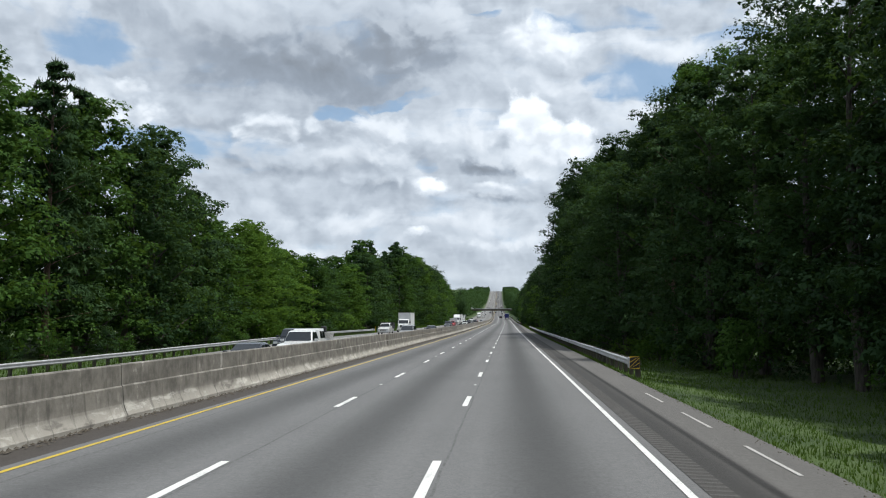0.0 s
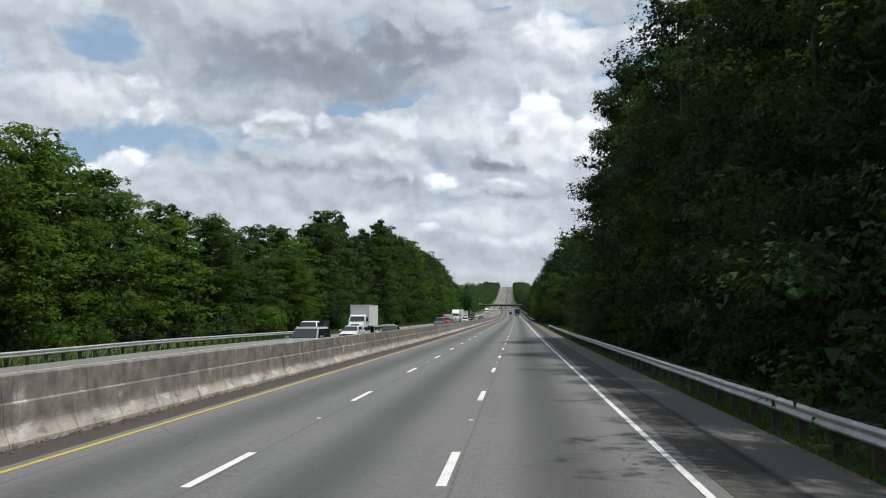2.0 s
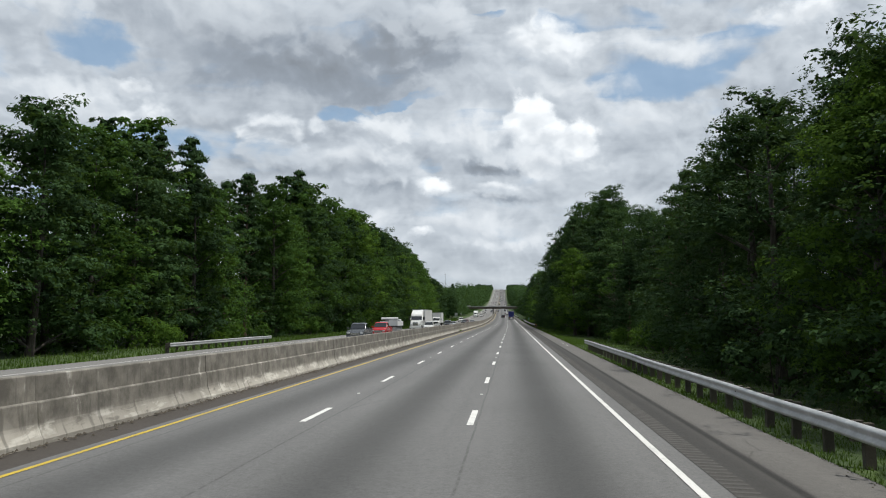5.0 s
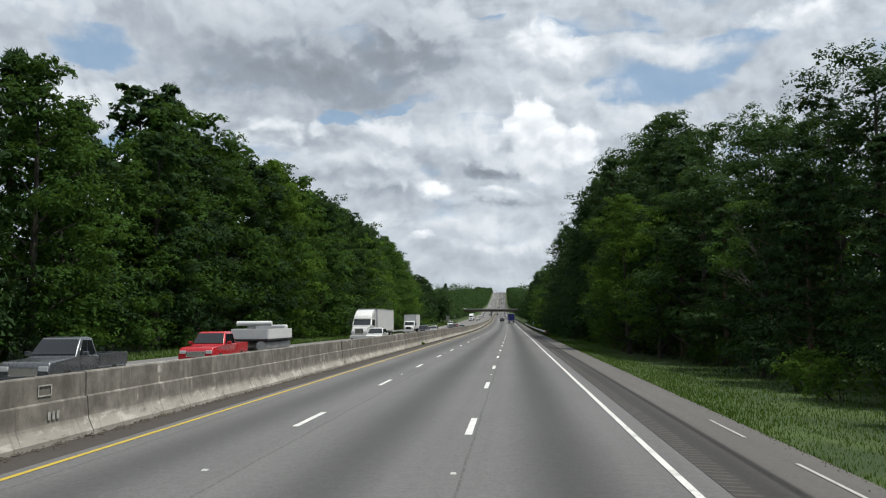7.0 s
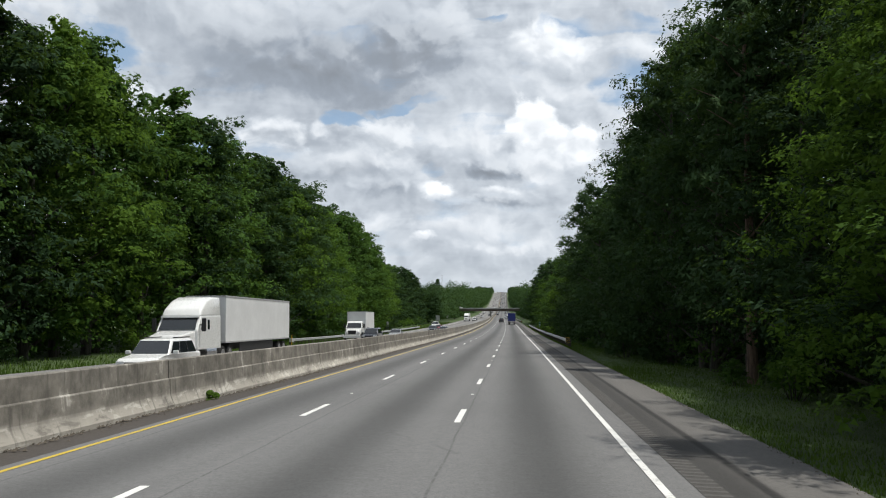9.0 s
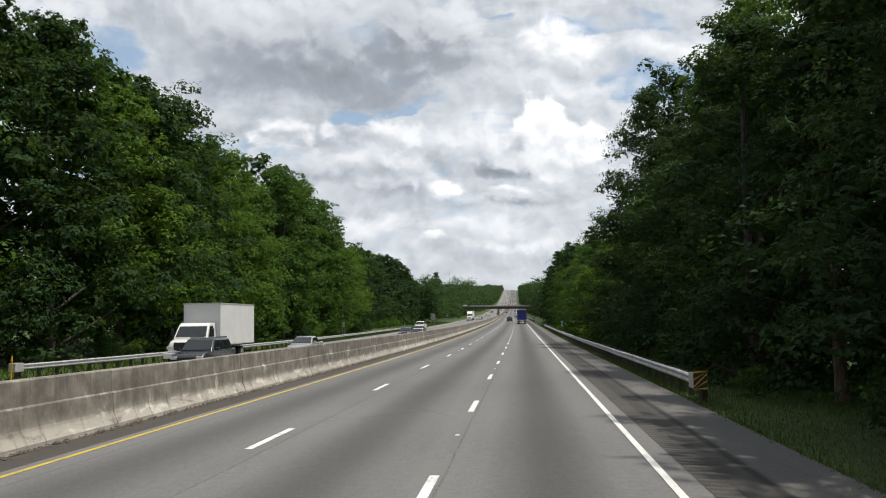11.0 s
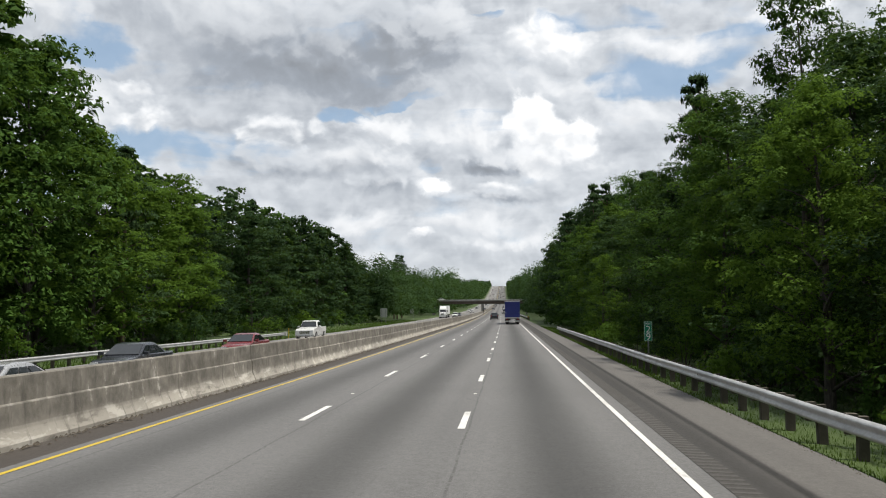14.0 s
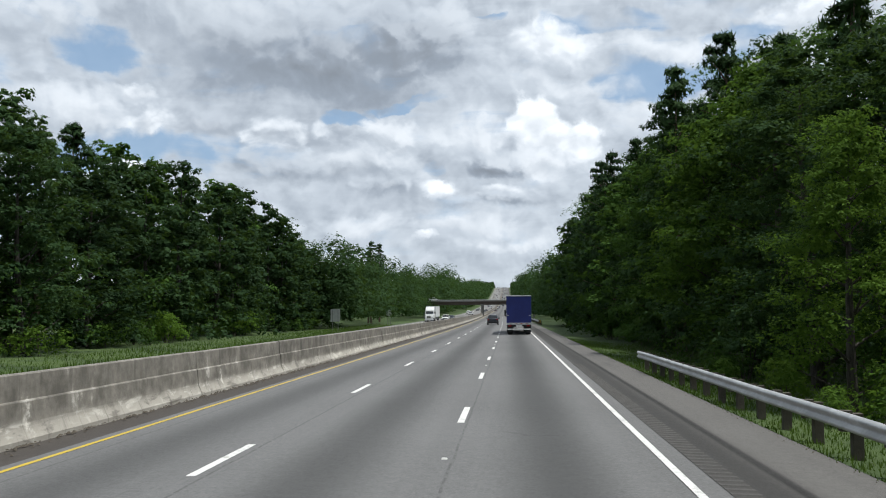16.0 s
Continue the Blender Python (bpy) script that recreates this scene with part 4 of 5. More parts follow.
# ---- far woods: too many to count ----
def far_woods(name, side, label, y0, y1, xa, xb, count, seed, coarse=1.0):
    rng = random.Random(seed)
    groups = []
    for _ in range(count):
        f = rng.random() ** 1.4
        y = y0 + (y1 - y0) * f if coarse == 1.0 else rng.uniform(y0, y1)
        x = side * (xa + (xb - xa) * rng.random() ** 1.6)
        hgt = rng.uniform(15, 24) * rng.choice((1.0, 1.0, 0.8, 1.2)) * lerp([(640, 0.72), (900, 0.72), (950, 1.05), (1500, 1.05), (2700, 0.36)], y) if coarse == 1.0 else rng.uniform(8, 13)
        base = at(x, y)
        s = hgt * 0.22
        big = 1.0 + f * 1.6 if coarse == 1.0 else coarse
        for lev in (0.18, 0.42, 0.66, 0.86):
            w = s * (1.15 - abs(lev - 0.45)) * rng.uniform(0.85, 1.2)
            groups.append((base + Vector((rng.uniform(-1.4, 1.4), rng.uniform(-1.4, 1.4), hgt * lev)), (w, w, hgt * 0.17), int((120 if y < 900 and coarse == 1.0 else 58) / big) + 12, (0.55 if y < 900 and coarse == 1.0 else 0.85) * big, (0.42 if y < 900 and coarse == 1.0 else 0.65) * big, 0.1))
    # on the far woods the blue-green leaf colour holds the haze of distance
    ob = new(name, leaf_mesh(name, groups, M_LEAF_B, seed))
    return tagged(ob, label, "woods", kind="stuff")


far_woods("far_woods", -1, "far wooded slope beside the opposite carriageway", 640, 2700, 29.5, 70, 1200, 51)
far_woods("far_woods", 1, "far woods along the outer side of the climbing road", 640, 2700, 12.5, 46, 1200, 52)
far_woods("near_woods", -1, "deep shaded woods behind the edge trees", -30, 660, 42, 54, 260, 53, 1.1)
far_woods("near_woods", 1, "deep dark woods behind the roadside trees", -30, 660, 22, 34, 260, 54, 1.1)
far_woods("far_woods", 1, "hazy tree line on the far crest", 2850, 3200, -140, 140, 200, 55)

def understory(name, label, side, edges, count, seed):
    """Saplings, vines and brambles that fill the foot of the woods."""
    rng = random.Random(seed)
    groups = []
    for _ in range(count):
        y = rng.uniform(-20, 660)
        x = lerp(edges, y) + side * rng.uniform(-0.8, 8.5)
        hgt = rng.uniform(1.2, 5.5 if side > 0 else 8.5)
        base = at(x, y)
        for lev in (0.25, 0.75):
            groups.append((base + Vector((rng.uniform(-0.8, 0.8), rng.uniform(-0.8, 0.8), hgt * lev)), (1.5, 1.5, hgt * 0.34), 110 if side > 0 else 60, 0.19 if side > 0 else 0.27, 0.13 if side > 0 else 0.19, 0.2))
    ob = new(name, leaf_mesh(name, groups, M_LEAF, seed))
    return tagged(ob, label, "undergrowth", kind="stuff")


understory("undergrowth", "dense saplings and brambles at the foot of the woods", -1, LEFT_EDGE, 1100, 56)
understory("undergrowth", "dark tangled undergrowth below the roadside trees", 1, RIGHT_EDGE, 1100, 57)

# ---- lane dashes ----
DASH0 = 25.2
# the middle line keeps another spacing than the outer one, and wanders a little
DASH_SHIFT = [(13, -0.3), (37, -0.65), (62, -0.37), (98, -0.5), (122, -0.5), (145, 0.0), (232, 1.08), (256, 1.24), (293, 1.0), (354, 6.65), (367, 8.1), (379, 9.5), (403, 10.5), (415, 12.0), (427, 13.4), (440, 14.6), (452, 15.6), (464, 16.95), (476, 18.2), (560, 24.0), (900, 24.0)]
DASH_X = [(13, -3.53), (40, -3.40), (62, -3.48), (110, -3.57), (133, -3.78), (220, -3.94), (300, -3.93), (361, -3.70), (400, -3.52), (440, -3.66), (500, -3.62), (700, -3.53)]
for x in (0.0, -3.53):
    for i in range(-6, 62):
        y = DASH0 + 12.19 * i + (0.0 if x == 0.0 else lerp(DASH_SHIFT, DASH0 + 12.19 * i))
        x0 = x if x == 0.0 else lerp(DASH_X, y)
        strip("lane_dash", [x0 - 0.075, x0 + 0.075], y - 1.52, y + 1.52, 3.1, 0.006, M_WHITE_LINE, road)


# sealed joints across the whole carriageway
for y in (210.1, 272.4):
    strip("pavement_joint", [-6.9, -3.5, 0.0, 3.88], y, y + 0.045, 0.1, 0.004, M_JOINT, road)

# ---- rumble strip, old edge marks, road studs ----
rv, rf_, dirt = [], [], []
for i in range(1733):
    y = i * 0.3
    k0 = len(rv)
    for dy, dz in ((0.0, 0.012), (0.10, 0.012), (0.14, 0.003), (0.26, 0.003), (0.30, 0.012)):
        rv += [at(3.90, y + dy, dz), at(4.30, y + dy, dz)]
    for j in range(4):
        rf_.append((k0 + 2 * j, k0 + 2 * j + 1, k0 + 2 * j + 3, k0 + 2 * j + 2))
        # groove faces: dirt, with the shading the sun misses put into the colour
        dirt.append(0 if j == 0 else 1)
rumble = mesh_object("rumble_strip", rv, rf_, M_RUMBLE, shoulder)
rumble.data.materials.append(M_RUMBLE_DIRT_SHADE)
rumble.data.polygons.foreach_set("material_index", dirt)
uvl = rumble.data.uv_layers.new(name="UVMap")
for lp in rumble.data.loops:
    co = rumble.data.vertices[lp.vertex_index].co
    uvl.data[lp.index].uv = (co.x, co.y)
for y in (14, 20, 26, 225, 231.5):
    strip("old_line_mark", [5.72, 5.80], y, y + 3.2, 3.3, 0.006, M_OLD_LINE, shoulder)
M_STUD = plain("road_stud_casting", (0.55, 0.55, 0.52), 0.4, 0.2)
bm = bmesh.new()
bmesh.ops.create_cube(bm, size=1.0)
for v in bm.verts:
    top = v.co.z > 0
    v.co = Vector((v.co.x * (0.10 if not top else 0.07), v.co.y * (0.11 if not top else 0.05), 0.02 if top else 0.0))
stud_mesh = bpy.data.meshes.new("road_stud")
bm.to_mesh(stud_mesh)
bm.free()
stud_mesh.materials.append(M_STUD)
for x in (0.0, -3.53):
    for i in range(-2, 30):
        y = DASH0 + 24.38 * i + 6.1
        o = new("road_stud", stud_mesh)
        o.location = at(x if x == 0.0 else lerp(DASH_X, y), y, 0.004)
        o.parent = road

# ---- the overpass ----
M_DECK = plain("bridge_concrete", (0.30, 0.29, 0.27), 0.85, 0, 0.3, 0.6, 0.2)
M_GIRDER = plain("rust_brown_girder", (0.11, 0.085, 0.07), 0.7, 0.2, 0.3, 0.8)
BY = 840.0
b0 = at(-8.24, BY, -0.6)
bridge = new("overpass")
bridge.location = b0
tagged(bridge, "low highway overpass on slender concrete piers, dark girders", "bridge")
part("deck", box(-48, 46, -5.2, 5.2, 6.55, 6.85, 0.03), M_DECK, bridge)
for yy in (-4.3, -1.5, 1.5, 4.3):
    part("girder", box(-48, 46, yy - 0.25, yy + 0.25, 5.35, 6.546, 0.02), M_GIRDER, bridge, "long brown steel girder")
for yy in (-5.15, 5.05):
    rail = part("parapet", box(-48, 46, yy, yy + 0.1, 7.35, 7.45), M_GALV, bridge)
    part("kerb", box(-48, 46, yy - 0.1, yy + 0.2, 6.85, 7.1), M_DECK, bridge)
    for i in range(48):
        part("rail_post", box(-47.5 + i * 1.98, -47.4 + i * 1.98, yy, yy + 0.1, 7.1, 7.35), M_GALV, bridge) if i == 0 else None
for px in (-24.0, 0.0, 21.5):
    for yy in (-3.4, 0.0, 3.4):
        part("column", cyl(0.5, 5.6, "Z", (px, yy, 2.2), 16), M_DECK, bridge, "round concrete column")
    part("pier_cap", box(px - 0.6, px + 0.6, -4.8, 4.8, 4.75, 5.346, 0.05), M_DECK, bridge)
for s in (-1, 1):
    x0 = 46 if s > 0 else -48
    verts = [(x0 - s * 12, -9, -1), (x0 + s * 70, -9, -1), (x0 + s * 70, 9, -1), (x0 - s * 12, 9, -1), (x0, -5.3, 6.5), (x0 + s * 70, -5.3, 6.5), (x0 + s * 70, 5.3, 6.5), (x0, 5.3, 6.5)]
    bank = mesh_object("approach_bank", verts, [(0, 1, 5, 4), (1, 2, 6, 5), (2, 3, 7, 6), (3, 0, 4, 7), (4, 5, 6, 7)], M_GROUND, bridge, "grassy embankment")

# ---- signs and posts ----
M_GREEN = plain("green_sign_sheeting", (0.0, 0.22, 0.11), 0.4, 0, 0.12)
M_SIGNWHITE = plain("white_sign_sheeting", (0.8, 0.8, 0.78), 0.4)
M_SIGNBACK = plain("bare_aluminium_sign_back", (0.42, 0.43, 0.42), 0.5, 0.6)
M_STEELPOST = plain("steel_sign_post", (0.22, 0.23, 0.22), 0.6, 0.5)


def lettering(text, size, x, z, y, parent):
    cu = bpy.data.curves.new("lettering", "FONT")
    cu.body, cu.size, cu.align_x, cu.extrude = text, size, "CENTER", 0.001
    tmp = bpy.data.objects.new("lettering", cu)
    scene.collection.objects.link(tmp)
    dep = bpy.context.evaluated_depsgraph_get()
    me = bpy.data.meshes.new_from_object(tmp.evaluated_get(dep))
    bpy.data.objects.remove(tmp)
    me.materials.clear()
    me.materials.append(M_SIGNWHITE)
    ob = new("lettering", me)
    ob.parent = parent
    ob.matrix_basis = pose(x, y, z, 90, 0, 0)
    return ob


def mile_marker(x, y):
    s = new("mile_marker")
    s.location = at(x, y)
    tagged(s, "tall narrow green mile marker with white numerals", "road sign")
    part("post", box(-0.03, 0.03, 0.012, 0.06, -0.3, 2.12, 0.006), M_STEELPOST, s)
    plate = part("plate", box(-0.185, 0.185, -0.006, 0.006, 1.22, 2.14, 0.002), M_GREEN, s, "green sheeting plate")
    rim = box(-0.175, 0.175, -0.010, -0.0065, 2.118, 2.13)
    for a in ((-0.175, 0.175, 1.23, 1.242), (-0.175, -0.163, 1.242, 2.118), (0.163, 0.175, 1.242, 2.118)):
        box(a[0], a[1], -0.010, -0.0065, a[2], a[3], 0, rim)
    part("border", rim, M_SIGNWHITE, plate)
    lettering("MILE", 0.125, 0, 1.995, -0.009, plate)
    lettering("2", 0.46, 0, 1.62, -0.009, plate)
    lettering("9", 0.46, 0, 1.27, -0.009, plate)
    return s


mile_marker(7.55, 461.2)


def sign_back(x, y, w, h, z, label, name="road_sign"):
    s = new(name)
    s.location = at(x, y)
    tagged(s, label, "road sign")
    for dx in (-w * 0.3, w * 0.3):
        part("post", box(dx - 0.05, dx + 0.05, -0.08, -0.02, -0.3, z + h * 0.9, 0.006), M_STEELPOST, s)
    part("panel", box(-w / 2, w / 2, -0.015, 0.015, z, z + h, 0.004), M_SIGNBACK, s, "bare aluminium panel seen from behind")
    return s


sign_back(-27.6, 621, 1.6, 2.1, 1.6, "traffic sign turned away, its bare metal back showing")
sign_back(-28.0, 690, 1.2, 1.5, 2.0, "traffic sign turned away beside the far lanes")
sign_back(-26.4, 463, 0.45, 0.7, 1.9, "small marker sign turned away on a steel post")

# a far radio mast
M_MAST = plain("mast_steel", (0.25, 0.22, 0.22), 0.5, 0.5)
mast = new("radio_mast")
mast.location = at(-118, 1900)
tagged(mast, "thin lattice radio mast standing above the far woods", "mast")
bm = bmesh.new()
for i in range(3):
    a, b = i * 2.094, (i + 1) * 2.094
    join(bm, cyl(0.09, 46, "Z", (0.6 * math.cos(a), 0.6 * math.sin(a), 22), 6))
part("legs", bm, M_MAST, mast)
bm = bmesh.new()
for j in range(15):
    z = 1 + j * 3
    join(bm, box(-0.5, 0.5, -0.04, 0.04, z, z + 0.08))
    join(bm, box(-0.04, 0.04, -0.5, 0.5, z + 1.5, z + 1.58))
part("bracing", bm, M_MAST, mast)
part("antenna", cyl(0.05, 5, "Z", (0, 0, 47), 8), M_MAST, mast)

# ---- grass ----
def grass(name, label, count, seed, pick, ln=0.34):
    """Blades as slim three-cornered pieces that bow over. pick gives x and y."""
    rng = np.random.default_rng(seed)
    v = np.empty((count, 3, 3), dtype=np.float32)
    pr = random.Random(seed)
    for i in range(count):
        x, y = pick(pr)
        p = at(x, y, -0.08)
        a = pr.uniform(0, 6.283)
        h = ln * pr.uniform(0.5, 1.4)
        w = (0.012 + 0.012 * pr.random()) * (1.0 if x > 0 else 2.0)
        d = Vector((math.cos(a), math.sin(a), 0))
        q = Vector((-d.y, d.x, 0)) * w
        tip = p + d * h * pr.uniform(0.1, 0.7) + Vector((0, 0, h))
        v[i] = (p - q, p + q, tip)
    me = bpy.data.meshes.new(name)
    me.from_pydata(v.reshape(-1, 3).tolist(), [], [(3 * i, 3 * i + 1, 3 * i + 2) for i in range(count)])
    me.materials.append(M_GRASS)
    return tagged(new(name, me), label, "grass", kind="stuff")


def verge(r):
    y = r.uniform(8, 560)
    wide = lerp(RIGHT_EDGE, y) + 1.0
    return 6.35 + (wide - 6.35) * r.random() ** 1.5, y


def far_verge(r):
    y = r.uniform(30, 680)
    return -25.0 - 8.0 * r.random() ** 1.3, y


grass("verge_grass", "rough unmown grass along the outer shoulder", 260000, 61, verge, 0.115)
grass("far_verge_grass", "bright grass strip beyond the opposite carriageway", 45000, 62, far_verge, 0.32)

# ---- grit and litter along the foot of the barrier and the edge of the shoulder ----
M_GRIT = plain("roadside_grit", (0.10, 0.085, 0.065), 0.95, 0, 0.5, 6.0)


def grit(name, label, count, seed, pick):
    pr = random.Random(seed)
    verts, faces = [], []
    for _ in range(count):
        x, y, s = pick(pr)
        p = at(x, y, 0.0)
        k0 = len(verts)
        a = pr.uniform(0, 6.283)
        for q in range(4):
            t = a + q * 1.5708
            verts.append(p + Vector((math.cos(t) * s * pr.uniform(0.7, 1.3), math.sin(t) * s * pr.uniform(0.7, 2.2), -0.004)))
        verts.append(p + Vector((0, 0, s * pr.uniform(0.4, 0.9))))
        faces += [(k0 + q, k0 + (q + 1) % 4, k0 + 4) for q in range(4)]
    ob = mesh_object(name, verts, faces, M_GRIT)
    return tagged(ob, label, "grit", kind="stuff")


grit("median_grit", "brown grit and litter along the barrier foot", 9000, 71, lambda r: (-7.93 + abs(r.gauss(0, 0.16)), r.uniform(5, 560), r.uniform(0.012, 0.05)))
grit("shoulder_grit", "loose grit along the broken shoulder edge", 6000, 72, lambda r: (6.44 - abs(r.gauss(0, 0.12)), r.uniform(5, 560), r.uniform(0.008, 0.022)))

# a weed in a broken joint, and stencilled marks on the barrier
KINDS["weed"] = lambda: bush(44, M_LEAF_Y, "small green weed rooted in a barrier joint", "weed", 0.16, 8, 30)
plant("weed", -7.86, 297.3, 18, rt)
plant("weed", -7.88, 163.0, 12, rt)
M_STENCIL = plain("faded_white_stencil", (0.50, 0.49, 0.46), 0.8, 0, 0.4, 8.0)
mark = bmesh.new()
for y0, y1, z0, z1 in ((228.75, 229.25, 1.10, 1.125), (228.75, 229.25, 0.90, 0.925), (228.75, 228.79, 0.925, 1.10), (229.21, 229.25, 0.925, 1.10)):
    box(BARRIER_X + 0.108, BARRIER_X + 0.118, y0, y1, z0 + grade(229), z1 + grade(229), 0, mark)
part("stencil_outline", mark, M_STENCIL, barrier, "faded white stencilled outline")
for i in range(3):
    part("stencil_bar", box(BARRIER_X + 0.186, BARRIER_X + 0.196, 229.0 + i * 0.16, 229.1 + i * 0.16, 0.44 + grade(229), 0.60 + grade(229)), M_STENCIL, barrier, "faded white stencilled bar")


# ---- vehicles ----
M_GLASS = plain("tinted_vehicle_glass", (0.012, 0.015, 0.018), 0.06, 0.0, 0.05, 2.0, 0, 0.8)
M_TYRE = plain("tyre_rubber", (0.018, 0.018, 0.018), 0.85)
M_RIM = plain("alloy_rim", (0.45, 0.45, 0.46), 0.3, 0.8)
M_TRIM = plain("black_trim", (0.02, 0.02, 0.021), 0.5)
M_CHROME = plain("chrome", (0.62, 0.62, 0.63), 0.15, 1.0)
M_LAMP = plain("clear_lamp_lens", (0.72, 0.74, 0.76), 0.1, 0.1)
M_RED = plain("red_lamp_lens", (0.32, 0.012, 0.012), 0.2)


def paint(name, c, metal=0.0):
    m = plain(name, c, 0.28, metal, 0.08, 1.5)
    b = next(n for n in m.node_tree.nodes if n.type == "BSDF_PRINCIPLED")
    b.inputs["Coat Weight"].default_value = 0.6
    return m


P_WHITE, P_DARK, P_GREY = paint("white_car_paint", (0.72, 0.73, 0.72)), paint("dark_blue_grey_paint", (0.035, 0.04, 0.05), 0.3), paint("grey_metallic_paint", (0.12, 0.13, 0.14), 0.5)
P_RED, P_MAROON, P_SILVER = paint("red_car_paint", (0.48, 0.012, 0.02)), paint("maroon_car_paint", (0.16, 0.015, 0.02)), paint("silver_car_paint", (0.42, 0.43, 0.44), 0.5)
M_BOX = plain("white_box_panel", (0.70, 0.71, 0.71), 0.45, 0, 0.12, 0.7)
M_BLUE = plain("blue_trailer_curtain", (0.016, 0.030, 0.20), 0.5, 0, 0.25, 0.8, 0.1)


def quad(points, mat, name, parent, depth=0.012):
    """A thin pane with thickness, its outer face through four or more points."""
    pts = [Vector(p) for p in points]
    nrm = (pts[1] - pts[0]).cross(pts[2] - pts[0]).normalized()
    bm = bmesh.new()
    a = [bm.verts.new(p + nrm * 0.004) for p in pts]
    b = [bm.verts.new(p - nrm * depth) for p in pts]
    bm.faces.new(a)
    bm.faces.new(b[::-1])
    for i in range(len(pts)):
        j = (i + 1) % len(pts)
        bm.faces.new((a[i], b[i], b[j], a[j]))
    return part(name, bm, mat, parent)


def wheel(root, x, y, r, w):
    wh = part("wheel", cyl(r * 0.62, w * 0.94, "X", (0, 0, 0), 16), M_RIM, root, "wheel with a pale rim")
    wh.location = (x, y, r)
    bm = cyl(r, w * 0.9, "X", (0, 0, 0), 24)
    bmesh.ops.bevel(bm, geom=[e for e in bm.edges if len(e.link_faces) == 2 and abs(e.verts[0].co.x - e.verts[1].co.x) < 1e-4], offset=r * 0.08, segments=2, affect="EDGES")
    part("tyre", bm, M_TYRE, wh)
    return wh


def car(name, label, mat, L, W, H, belt, hood, wind, roof0, roof1, back, tail, r=0.34, category="car", bed=False):
    """A road car, nose towards -y. belt: waistline; hood: bonnet height; wind, roof0, roof1, back: feet and tops of the glass along its length."""
    root = new(name)
    tagged(root, label, category, "traffic")
    f, e, w = -L / 2, L / 2, W / 2
    low = 0.28
    outline = [(f + 0.05, low), (f, low + 0.22), (f + 0.02, hood * 0.72), (f + 0.18, hood * 0.90), (wind, hood), (wind + 0.2, belt), (back - 0.05, belt + 0.02), (e - 0.12, tail), (e, tail - 0.12), (e - 0.02, low + 0.15), (e - 0.15, low)]
    if bed:
        outline = [(f + 0.05, low + 0.08), (f, low + 0.3), (f + 0.02, hood * 0.78), (f + 0.12, hood * 0.93), (wind, hood), (wind + 0.2, belt), (back, belt), (back + 0.02, belt - 0.42), (e - 0.1, belt - 0.42), (e - 0.1, low + 0.15), (e - 0.3, low + 0.08)]
    ins = [0.06, 0.03, 0.07, 0.12, 0.09, 0.03] + [0.03] * (len(outline) - 8) + [0.04, 0.06]
    part("body", prism(outline, -w, w, 0.085, ins[:len(outline)]), mat, root, smooth=True)
    cabin = [(wind, belt - 0.08), (roof0, H - 0.05), (roof0 + 0.35, H), (roof1 - 0.30, H), (roof1, H - 0.05), (back, belt - 0.08)]
    part("cabin", prism(cabin, -w, w, 0.07, [0.10, 0.25, 0.30, 0.30, 0.25, 0.10]), mat, root, smooth=True)
    k = 0.02
    fx, tx = w - 0.17, w - 0.31

    def on(f0, a, b):
        return a[0] + (b[0] - a[0]) * f0, a[1] + (b[1] - a[1]) * f0

    A, B, C, D = (wind, belt - 0.08), (roof0, H - 0.05), (roof1, H - 0.05), (back, belt - 0.08)
    a, b = on(0.16, A, B), on(0.90, A, B)
    quad([(fx, a[0] - k, a[1] + k), (-fx, a[0] - k, a[1] + k), (-tx, b[0] - k, b[1] + k), (tx, b[0] - k, b[1] + k)], M_GLASS, "windshield", root)
    a, b = on(0.2, D, C), on(0.9, D, C)
    quad([(-fx, a[0] + k, a[1] + k), (fx, a[0] + k, a[1] + k), (tx, b[0] + k, b[1] + k), (-tx, b[0] + k, b[1] + k)], M_GLASS, "rear_window", root)
    for s in (-1, 1):
        lo, hi = belt + 0.03, H - 0.13
        ga, gb = (lo - belt + 0.08) / (H - 0.05 - belt + 0.08), (hi - belt + 0.08) / (H - 0.05 - belt + 0.08)
        xl, xh = (w - 0.10 - 0.15 * ga + 0.012) * s, (w - 0.10 - 0.15 * gb + 0.012) * s
        yl0, yh0 = on(ga, A, B)[0] + 0.16, on(gb, A, B)[0] + 0.12
        yl1, yh1 = on(ga, D, C)[0] - 0.16, on(gb, D, C)[0] - 0.12
        n = 3 if (back - wind) > 3.0 else 2
        for i in range(n):
            g0, g1 = i / n, (i + 1) / n
            pl0, pl1 = yl0 + (yl1 - yl0) * g0 + 0.03, yl0 + (yl1 - yl0) * g1 - 0.03
            ph0, ph1 = yh0 + (yh1 - yh0) * g0 + 0.03, yh0 + (yh1 - yh0) * g1 - 0.03
            pts = [(xl, pl0, lo), (xl, pl1, lo), (xh, ph1, hi), (xh, ph0, hi)]
            quad(pts if s > 0 else pts[::-1], M_GLASS, "side_window", root)
        part("wing_mirror", box(s * w - 0.02 if s > 0 else -w - 0.20, s * w + 0.20 if s > 0 else -w + 0.02, wind + 0.28, wind + 0.42, belt + 0.0, belt + 0.16, 0.03), mat, root)
        part("headlight", box(s * (w - 0.30) - 0.17, s * (w - 0.30) + 0.17, f - 0.012, f + 0.20, hood * 0.66, hood * 0.80, 0.02), M_LAMP, root, "clear headlight")
        part("tail_light", box(s * (w - 0.22) - 0.13, s * (w - 0.22) + 0.13, e - 0.16, e + 0.012, tail * 0.72 if not bed else belt - 0.35, tail * 0.88 if not bed else belt - 0.02, 0.015), M_RED, root, "red tail light")
